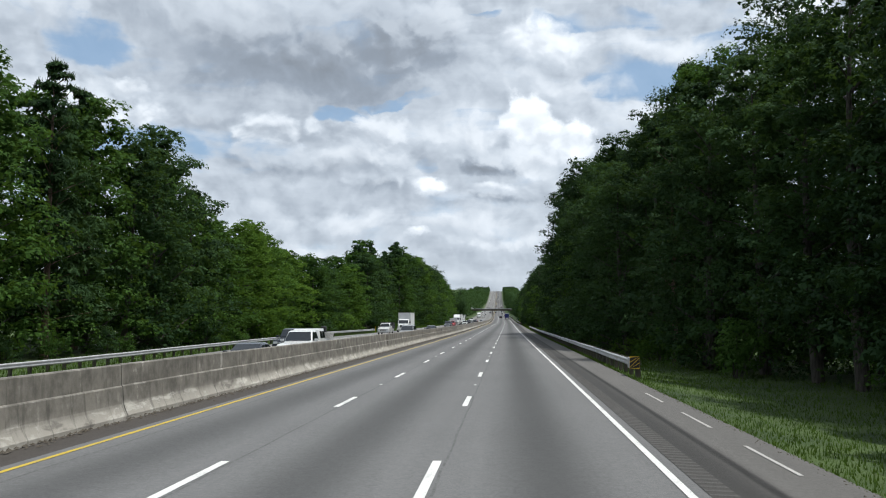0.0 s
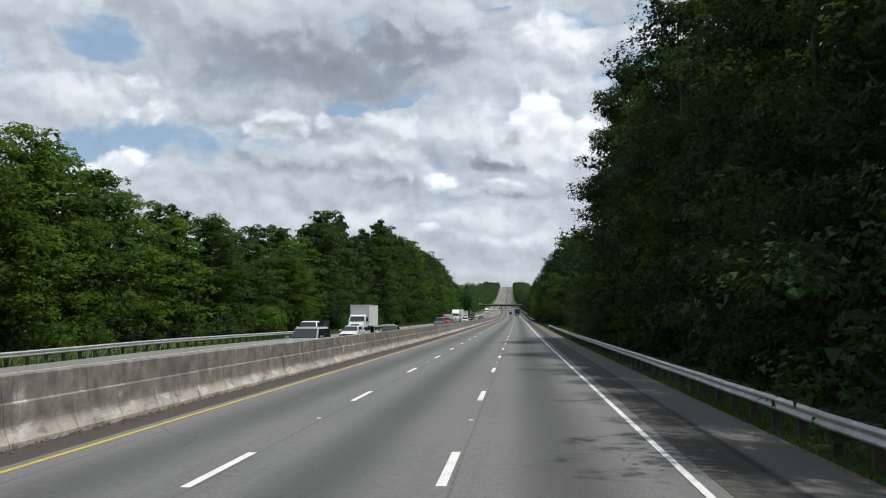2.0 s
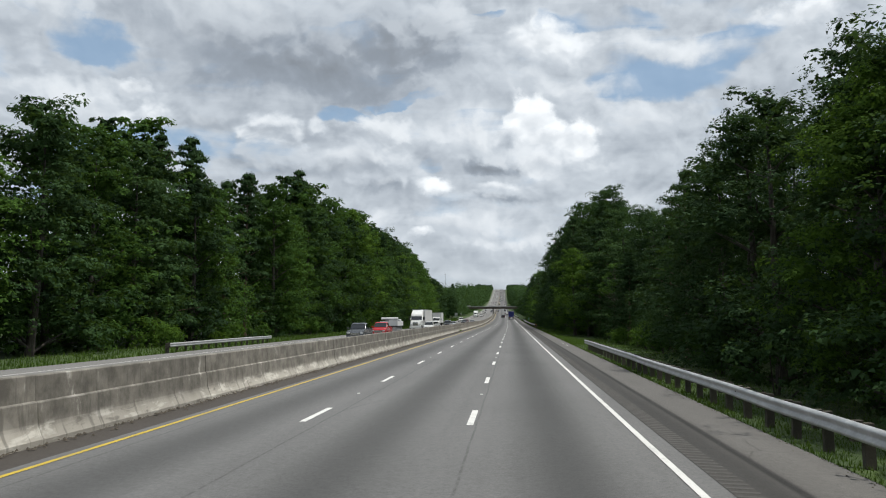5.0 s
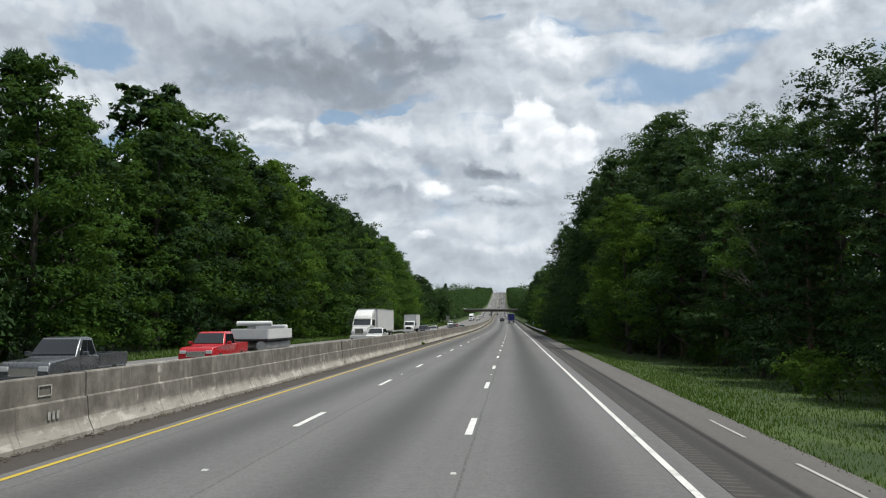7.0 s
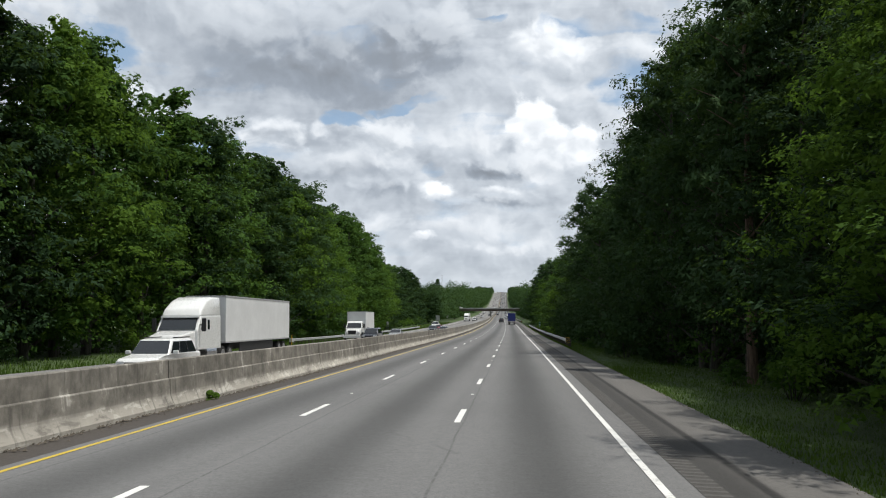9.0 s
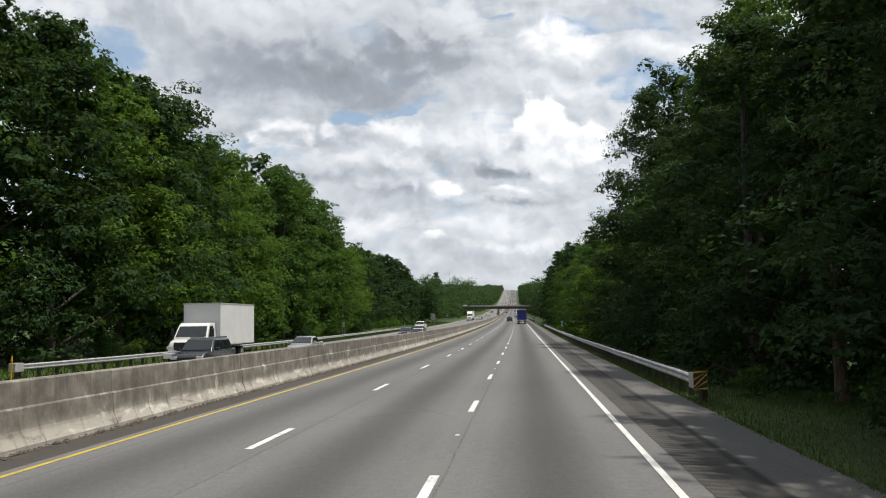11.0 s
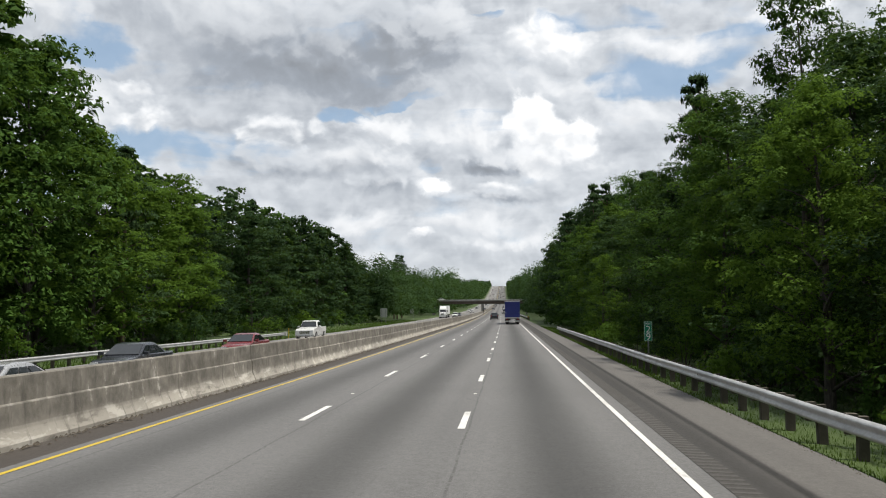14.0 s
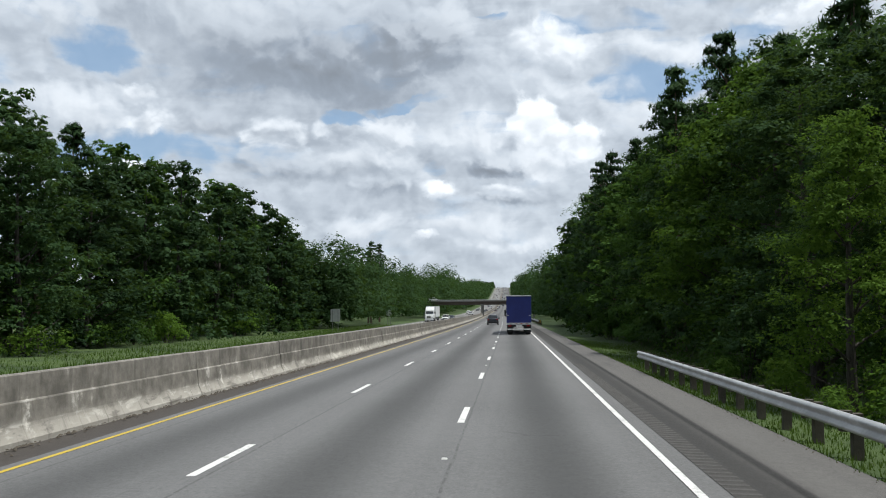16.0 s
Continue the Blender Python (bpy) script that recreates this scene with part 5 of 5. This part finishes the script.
        for yy in (f + L * 0.19, e - L * 0.205):
            wheel(root, s * (w - 0.10), yy, r, 0.24)
    part("grille", box(-w * 0.52, w * 0.52, f - 0.02, f + 0.1, hood * 0.52, hood * 0.76, 0.02), M_TRIM if not bed else M_CHROME, root, "grille")
    part("bumper", box(-w * 0.94, w * 0.94, f - 0.05, f + 0.12, low + 0.05, low + 0.22, 0.03), M_TRIM if not bed else M_CHROME, root, "front bumper")
    part("rear_bumper", box(-w * 0.92, w * 0.92, e - 0.14, e + 0.04, low + 0.08, low + 0.27, 0.03), M_TRIM if not bed else M_CHROME, root, "rear bumper")
    if bed:
        for s in (-1, 1):
            part("bed_side", box(s * w - 0.10 if s > 0 else -w + 0.03, s * w - 0.03 if s > 0 else -w + 0.10, back + 0.02, e - 0.05, belt - 0.45, belt + 0.03, 0.02), mat, root)
        part("tailgate", box(-w + 0.11, w - 0.11, e - 0.12, e - 0.04, belt - 0.45, belt + 0.02, 0.02), mat, root)
    return root


def sedan(label, mat, name="sedan"):
    return car(name, label, mat, 4.85, 1.86, 1.45, 0.93, 0.86, -1.32, -0.30, 0.75, 1.95, 0.98)


def suv(label, mat, name="suv"):
    s = car(name, label, mat, 4.9, 1.95, 1.76, 1.10, 1.08, -1.2, -0.45, 1.85, 2.3, 1.15, 0.37)
    for sx in (-0.68, 0.64):
        part("roof_rail", box(sx, sx + 0.04, -0.2, 1.7, 1.77, 1.815, 0.012), M_TRIM, s, "black roof rail")
    return s


def pickup(label, mat, name="pickup_truck", long=False):
    return car(name, label, mat, 5.9, 2.02, 1.93, 1.24, 1.20, -1.15, -0.5, 0.75 if long else 0.35, 0.98 if long else 0.55, 1.2, 0.40, "pickup truck", True)


def box_truck(label, name="box_truck"):
    """A medium lorry with a bonnet and a tall white van body, nose towards -y."""
    t = new(name)
    tagged(t, label, "truck", "traffic")
    part("cargo_box", box(-1.24, 1.24, -1.6, 5.4, 1.15, 3.85, 0.03), M_BOX, t, "white panelled cargo box")
    for z in (1.13, 3.80):
        part("box_rail", box(-1.26, 1.26, -1.63, 5.43, z, z + 0.08, 0.01), M_GALV, t)
    cab = [(-2.0, 1.0), (-3.55, 1.0), (-3.55, 1.65), (-2.95, 2.45), (-2.7, 2.6), (-1.9, 2.6), (-1.9, 1.0)]
    part("cab", prism(cab, -1.12, 1.12, 0.06, [0, 0, 0.02, 0.12, 0.16, 0.14, 0]), P_WHITE, t)
    hood = [(-3.5, 0.75), (-4.85, 0.75), (-4.9, 1.2), (-4.75, 1.52), (-3.5, 1.72)]
    part("bonnet", prism(hood, -1.02, 1.02, 0.12, [0, 0.06, 0.10, 0.24, 0.08]), P_WHITE, t, smooth=True)
    quad([(0.98, -3.50, 1.74), (-0.98, -3.50, 1.74), (-0.88, -3.02, 2.38), (0.88, -3.02, 2.38)], M_GLASS, "windshield", t)
    for s in (-1, 1):
        pts = [(s * 1.105, -3.25, 1.72), (s * 1.105, -2.35, 1.72), (s * 1.01, -2.35, 2.38), (s * 1.01, -2.85, 2.38)]
        quad(pts if s > 0 else pts[::-1], M_GLASS, "side_window", t)
        part("headlight", box(s * 0.82 - 0.15, s * 0.82 + 0.15, -4.90, -4.72, 1.0, 1.2, 0.03), M_LAMP, t)
        m = part("mirror", box(s * 1.30 - 0.10, s * 1.30 + 0.10, -3.25, -3.15, 1.75, 2.25, 0.03), M_TRIM, t)
        part("mirror_arm", box(min(s * 1.1, s * 1.22), max(s * 1.1, s * 1.22), -3.22, -3.18, 1.9, 1.95), M_TRIM, m)
        wheel(t, s * 0.98, -3.95, 0.48, 0.28)
        wheel(t, s * 0.92, 3.0, 0.48, 0.52)
    part("grille", box(-0.52, 0.52, -4.93, -4.75, 0.95, 1.42, 0.04), M_TRIM, t, "dark slatted grille")
    part("bumper", box(-1.12, 1.12, -5.02, -4.80, 0.45, 0.78, 0.04), P_WHITE, t)
    part("chassis", box(-0.45, 0.45, -4.7, 5.2, 0.62, 0.95, 0.02), M_TRIM, t)
    part("underride_bar", box(-1.1, 1.1, 5.25, 5.4, 0.5, 0.62, 0.02), M_TRIM, t)
    return t


def semi_truck(label, name="semi_truck", trailer=14.6):
    """A sleeper-cab tractor and a long white trailer, nose towards -y; y = 0 is the nose."""
    t = new(name)
    tagged(t, label, "truck", "traffic")
    hood = [(2.1, 0.75), (0.15, 0.75), (0.08, 1.25), (0.3, 1.75), (2.1, 2.0)]
    part("bonnet", prism(hood, -1.12, 1.12, 0.09, [0, 0.12, 0.16, 0.22, 0.05]), P_WHITE, t)
    cab = [(2.0, 0.9), (2.0, 2.0), (2.65, 2.85), (5.9, 2.9), (5.9, 0.9)]
    part("cab", prism(cab, -1.24, 1.24, 0.06, [0, 0.02, 0.06, 0.04, 0]), P_WHITE, t)
    roof = [(2.55, 2.80), (2.8, 3.25), (3.7, 3.75), (4.6, 3.98), (5.9, 4.0), (5.9, 2.80)]
    part("roof_fairing", prism(roof, -1.22, 1.22, 0.14, [0.02, 0.12, 0.16, 0.14, 0.08, 0.02]), P_WHITE, t, "tall rounded roof fairing", smooth=True)
    part("sun_visor", box(-1.12, 1.12, 2.36, 2.62, 2.74, 2.84, 0.02), P_WHITE, t)
    quad([(1.08, 1.99, 2.06), (-1.08, 1.99, 2.06), (-1.02, 2.50, 2.74), (1.02, 2.50, 2.74)], M_GLASS, "windshield", t)
    for s in (-1, 1):
        def sq(a, nm):
            quad(a if s > 0 else a[::-1], M_GLASS, nm, t)
        sq([(s * 1.225, 2.5, 2.05), (s * 1.225, 3.35, 2.05), (s * 1.20, 3.35, 2.72), (s * 1.20, 2.82, 2.72)], "door_window")
        sq([(s * 1.225, 3.62, 2.05), (s * 1.225, 3.95, 2.05), (s * 1.205, 3.95, 2.62), (s * 1.205, 3.62, 2.62)], "quarter_window")
        sq([(s * 1.145, 4.6, 3.25), (s * 1.145, 5.0, 3.25), (s * 1.125, 5.0, 3.65), (s * 1.125, 4.72, 3.65)], "sleeper_window")
        part("headlight", box(s * 0.86 - 0.16, s * 0.86 + 0.16, 0.06, 0.32, 1.05, 1.28, 0.04), M_LAMP, t)
        m = part("mirror", box(s * 1.48 - 0.12, s * 1.48 + 0.12, 2.25, 2.36, 1.95, 2.7, 0.03), M_TRIM, t)
        part("mirror_arm", box(min(s * 1.22, s * 1.40), max(s * 1.22, s * 1.40), 2.28, 2.32, 2.3, 2.36), M_TRIM, m)
        part("fuel_tank", cyl(0.33, 1.7, "Y", (s * 0.98, 4.2, 0.72), 18), M_CHROME, t, "chrome fuel tank")
        for yy, w in ((1.15, 0.3), (6.4, 0.55), (7.7, 0.55), (trailer + 4.0, 0.55), (trailer + 5.3, 0.55)):
            wheel(t, s * (1.05 if w < 0.4 else 0.95), yy, 0.51, w)
        part("side_skirt", box(s * 1.18 - 0.02, s * 1.18 + 0.02, 9.6, trailer + 2.2, 0.55, 1.16, 0.01), M_TRIM, t)
        part("exhaust_stack", cyl(0.08, 2.6, "Z", (s * 1.0, 6.02, 2.3), 12), M_CHROME, t)
    part("grille", box(-0.5, 0.5, 0.03, 0.22, 0.95, 1.62, 0.06), M_CHROME, t, "tall chrome grille")
    part("bumper", box(-1.15, 1.15, -0.08, 0.2, 0.4, 0.78, 0.06), P_WHITE, t)
    part("trailer_body", box(-1.29, 1.29, 6.6, 6.6 + trailer, 1.22, 4.08, 0.03), M_BOX, t, "plain white trailer body")
    for z in (1.18, 4.03):
        part("trailer_rail", box(-1.31, 1.31, 6.57, 6.63 + trailer, z, z + 0.10, 0.01), M_GALV, t)
    part("chassis", box(-0.5, 0.5, 0.6, 8.4, 0.6, 0.95, 0.02), M_TRIM, t)
    part("landing_gear", box(-0.7, 0.7, 9.0, 9.15, 0.3, 1.2, 0.02), M_TRIM, t)
    part("underride_bar", box(-1.15, 1.15, 6.5 + trailer, 6.6 + trailer, 0.5, 0.62, 0.02), M_TRIM, t)
    return t


def blue_trailer_truck():
    """The curtain-sided lorry ahead, seen from behind; y = 0 is its tail."""
    t = new("curtain_side_truck")
    tagged(t, "semi-trailer with dark blue covers and a white top rail", "truck", "traffic")
    part("trailer_cover", box(-1.28, 1.28, 0.05, 14.2, 1.22, 3.98, 0.05), M_BLUE, t, "dark blue tarpaulin cover")
    part("top_rail", box(-1.30, 1.30, 0.0, 14.25, 3.96, 4.06, 0.02), M_BOX, t, "white top rail")
    fr = part("rear_sill", box(-1.29, 1.29, -0.02, 0.16, 1.02, 1.22, 0.015), M_GALV, t, "aluminium rear sill with reflective marks")
    for i in range(9):
        part("reflector", box(-1.22 + i * 0.28, -1.08 + i * 0.28, -0.032, -0.018, 1.09, 1.15), M_RED if i % 2 else M_SIGNWHITE, fr)
    part("deck_frame", box(-0.55, 0.55, 0.1, 14.0, 0.9, 1.2, 0.02), M_TRIM, t)
    part("plate_panel", box(-0.32, 0.32, -0.01, 0.04, 0.82, 1.0, 0.01), M_SIGNWHITE, t, "pale number plate panel with no readable text")
    bar = part("underride_bar", box(-1.22, 1.22, -0.06, 0.06, 0.50, 0.62, 0.015), M_SIGNWHITE, t, "white and red underride bar")
    for s in (-1, 1):
        part("bar_strut", box(s * 0.62 - 0.05, s * 0.62 + 0.05, -0.03, 0.1, 0.62, 1.02), M_TRIM, bar)
        part("tail_light", box(s * 0.95 - 0.16, s * 0.95 + 0.16, -0.04, 0.03, 0.86, 0.97, 0.01), M_RED, t)
        part("mud_flap", box(s * 0.93 - 0.32, s * 0.93 + 0.32, 0.36, 0.38, 0.22, 1.0), M_TRIM, t)
        part("latch", box(s * 1.12 - 0.09, s * 1.12 + 0.09, 0.018, 0.046, 1.95, 2.02, 0.008), M_GALV, t)
        for yy in (0.95, 2.25, 12.5, 13.8):
            wheel(t, s * 0.93, yy, 0.51, 0.56)
        wheel(t, s * 1.05, 18.2, 0.51, 0.3)
        part("mirror", box(s * 1.46 - 0.1, s * 1.46 + 0.1, 16.6, 16.7, 1.9, 2.6, 0.02), M_TRIM, t)
    part("tractor_cab", box(-1.22, 1.22, 14.7, 17.6, 1.0, 3.3, 0.12), P_DARK, t)
    part("tractor_bonnet", box(-1.0, 1.0, 17.4, 19.4, 0.8, 2.0, 0.15), P_DARK, t)
    part("tractor_chassis", box(-0.5, 0.5, 11.8, 19.2, 0.6, 0.95, 0.02), M_TRIM, t)
    return t


def boat_on_trailer(label, deck=False):
    t = new("boat_trailer")
    tagged(t, label, "boat trailer", "traffic")
    frame_bm = box(-0.9, -0.8, -3.6, 2.8, 0.5, 0.6, 0.01)
    box(0.8, 0.9, -3.6, 2.8, 0.5, 0.6, 0, frame_bm)
    box(-0.9, 0.9, -0.1, 0.1, 0.5, 0.6, 0, frame_bm)
    box(-0.06, 0.06, -5.0, -2.9, 0.5, 0.6, 0, frame_bm)
    part("trailer_frame", frame_bm, M_GALV, t)
    for s in (-1, 1):
        for yy in (0.6, 1.35):
            wheel(t, s * 1.02, yy, 0.33, 0.2)
    if deck:
        for s in (-1, 1):
            part("pontoon", cyl(0.32, 6.0, "Y", (s * 0.78, -0.3, 0.93), 16), M_GALV, t, "aluminium pontoon")
        part("deck", box(-1.25, 1.25, -3.4, 2.8, 1.26, 1.36, 0.02), M_TRIM, t)
        for a in ((-1.22, -1.16, -3.2, 2.6), (1.16, 1.22, -3.2, 2.6), (-1.16, 1.16, -3.26, -3.2), (-1.16, 1.16, 2.6, 2.66)):
            part("side_panel", box(a[0], a[1], a[2], a[3], 1.36, 2.0, 0.015), M_BOX, t, "pale fence panel")
        part("rolled_canopy", cyl(0.16, 2.3, "X", (0, -2.2, 2.35), 14), M_BOX, t)
        part("seat", box(-1.0, 1.0, 1.6, 2.4, 1.36, 2.25, 0.1), M_BOX, t)
        part("console", box(-0.9, -0.3, -0.9, -0.3, 1.36, 2.3, 0.06), P_SILVER, t)
    else:
        hull = [(-3.3, 1.35), (-2.2, 0.75), (2.5, 0.65), (2.6, 1.45), (-1.5, 1.5), (-3.2, 1.55)]
        part("hull", prism(hull, -1.1, 1.1, 0.10, [0.85, 0.5, 0.25, 0.02, 0.05, 0.75]), P_WHITE, t, "glossy white hull")
        part("windscreen", box(-0.8, 0.8, -0.5, -0.44, 1.45, 1.85, 0.02), M_GLASS, t)
        part("outboard_motor", box(-0.25, 0.25, 2.55, 3.1, 0.9, 2.0, 0.12), M_TRIM, t, "black outboard motor")
    return t


def park(ob, x, y, turn=0.0):
    slope = math.degrees(math.atan((grade(y + 2) - grade(y - 2)) / 4))
    tilt = math.degrees(math.atan((lie(x + 0.8, y) - lie(x - 0.8, y)) / 1.6))
    yaw = math.degrees(math.atan(-(bend(y + 5) - bend(y - 5)) / 10))
    ob.matrix_basis = Matrix.Translation(at(x, y)) @ pose(0, 0, 0, slope, -tilt, turn + yaw)
    return ob


def camper_pickup(label):
    """A crew-cab pickup with a windowed camper top over its bed."""
    t = pickup(label, P_WHITE, long=True)
    shell = [(0.95, 1.20), (1.05, 1.98), (1.25, 2.02), (2.70, 2.02), (2.86, 1.20)]
    top = part("camper_top", prism(shell, -0.98, 0.98, 0.05, [0.02, 0.14, 0.18, 0.18, 0.02]), P_WHITE, t, "white fibreglass camper top", smooth=True)
    for sx in (-1, 1):
        for y0 in (1.22, 1.98):
            pts = [(sx * 0.945, y0, 1.40), (sx * 0.945, y0 + 0.66, 1.40), (sx * 0.865, y0 + 0.60, 1.84), (sx * 0.865, y0 + 0.04, 1.84)]
            quad(pts if sx > 0 else pts[::-1], M_GLASS, "camper_window", top)
    return t


def stake_truck(label):
    """A white crew-cab pickup with a black stake bed behind the cab."""
    t = pickup(label, P_WHITE, long=True)
    rack = part("stake_bed", box(-1.12, 1.12, 1.15, 3.55, 0.98, 1.12, 0.02), M_TRIM, t, "black steel stake bed")
    for sx in (-1.10, 1.04):
        for z in (1.22, 1.48, 1.74):
            part("rack_board", box(sx, sx + 0.06, 1.18, 3.5, z, z + 0.20, 0.008), M_TRIM, rack)
        for yy in (1.2, 1.95, 2.7, 3.44):
            part("stake", box(sx - 0.01, sx + 0.07, yy, yy + 0.07, 1.1, 2.0, 0.006), M_TRIM, rack)
    part("headboard", box(-1.1, 1.1, 1.12, 1.18, 1.1, 2.05, 0.01), M_TRIM, rack)
    part("load", box(-0.85, 0.85, 1.5, 3.1, 1.124, 1.62, 0.12), P_GREY, t, "dark covered load")
    return t


def minivan(label):
    v = car("minivan", label, P_SILVER, 5.1, 1.98, 1.75, 1.06, 1.00, -1.75, -0.75, 2.0, 2.42, 1.10, 0.34, "minivan")
    for sx in (-0.66, 0.62):
        part("roof_rail", box(sx, sx + 0.04, -0.2, 1.9, 1.755, 1.80, 0.012), M_TRIM, v, "black roof rail")
    return v


IN, MID, OUT = -12.0, -15.7, -19.3
park(sedan("dark blue sedan on the opposite carriageway", P_DARK), IN, 43.4)
park(camper_pickup("white crew-cab pickup truck with a camper top"), IN, 54.5)
park(pickup("black pickup truck towing a motor boat", P_DARK, long=True), MID, 67.0)
park(boat_on_trailer("white motor boat with a black outboard on its trailer"), MID, 75.2)
park(minivan("silver minivan with dark windows and roof rails"), IN, 113.6)
park(stake_truck("white pickup truck with a black stake bed"), OUT, 143.5)
park(sedan("white sedan with dark windows beside a darker car", P_WHITE), MID, 146.5)
park(sedan("dark grey sedan beside the median barrier", P_DARK), IN, 148.0)
park(box_truck("white box truck with a bonnet and tall cargo body"), OUT, 171.5)
park(pickup("grey pickup truck with a short cab", P_GREY), MID, 244)
park(pickup("red crew-cab pickup truck towing a boat", P_RED, long=True), MID, 260)
park(boat_on_trailer("pale pontoon boat on a tandem trailer", True), MID, 269.6)
park(suv("white sport utility car with black roof rails", P_WHITE), -14.2, 308.5)
park(semi_truck("white sleeper-cab semi truck with a plain white trailer", trailer=15.2), -17.8, 317.3)
park(suv("black sport utility car passing a box truck", P_DARK), MID, 375.3)
park(box_truck("white box truck near the long guardrail"), OUT, 386)
park(sedan("silver sedan on the opposite carriageway", P_SILVER), MID, 397)
park(sedan("silver sedan beside a dark car", P_SILVER), IN, 441)
park(sedan("black sedan near the long guardrail", P_DARK), MID, 457.5)
park(sedan("maroon sedan on the opposite carriageway", P_MAROON), MID, 474)
white_pickup = park(pickup("white crew-cab pickup truck on the opposite carriageway", P_WHITE, long=True), OUT, 508)
park(semi_truck("white semi truck approaching from the overpass"), OUT, 704)
far_white = park(suv("white car behind the approaching semi truck", P_WHITE), MID, 716)
far_dark = park(sedan("dark car near the overpass", P_DARK), MID, 742)
park(blue_trailer_truck(), 2.1, 569.5)
ahead = park(sedan("dark sedan running ahead in the middle lane", P_GREY), -1.8, 668, 180)
park(suv("dark sport utility car running ahead", P_DARK), -1.6, 632, 180)
crossing = copy_thing(far_white, Matrix())
crossing.matrix_basis = Matrix.Translation(b0 + Vector((-20.5, 1.9, 6.86))) @ pose(0, 0, 0, 0, 0, 90)
ahead_white = park(suv("white car running ahead in the outer lane", P_WHITE), 1.9, 800, 180)
rf = random.Random(77)
for i in range(66):
    y = 880 + i * 24 + rf.uniform(-10, 10)
    if i % 2:
        src, x, turn = rf.choice([far_white, far_dark, white_pickup]), rf.choice([IN, MID, OUT]), 0
    else:
        src, x, turn = rf.choice([ahead, ahead_white]), rf.choice([1.9, -1.8, -5.2]), 180
    park(copy_thing(src, Matrix()), x, y, turn)
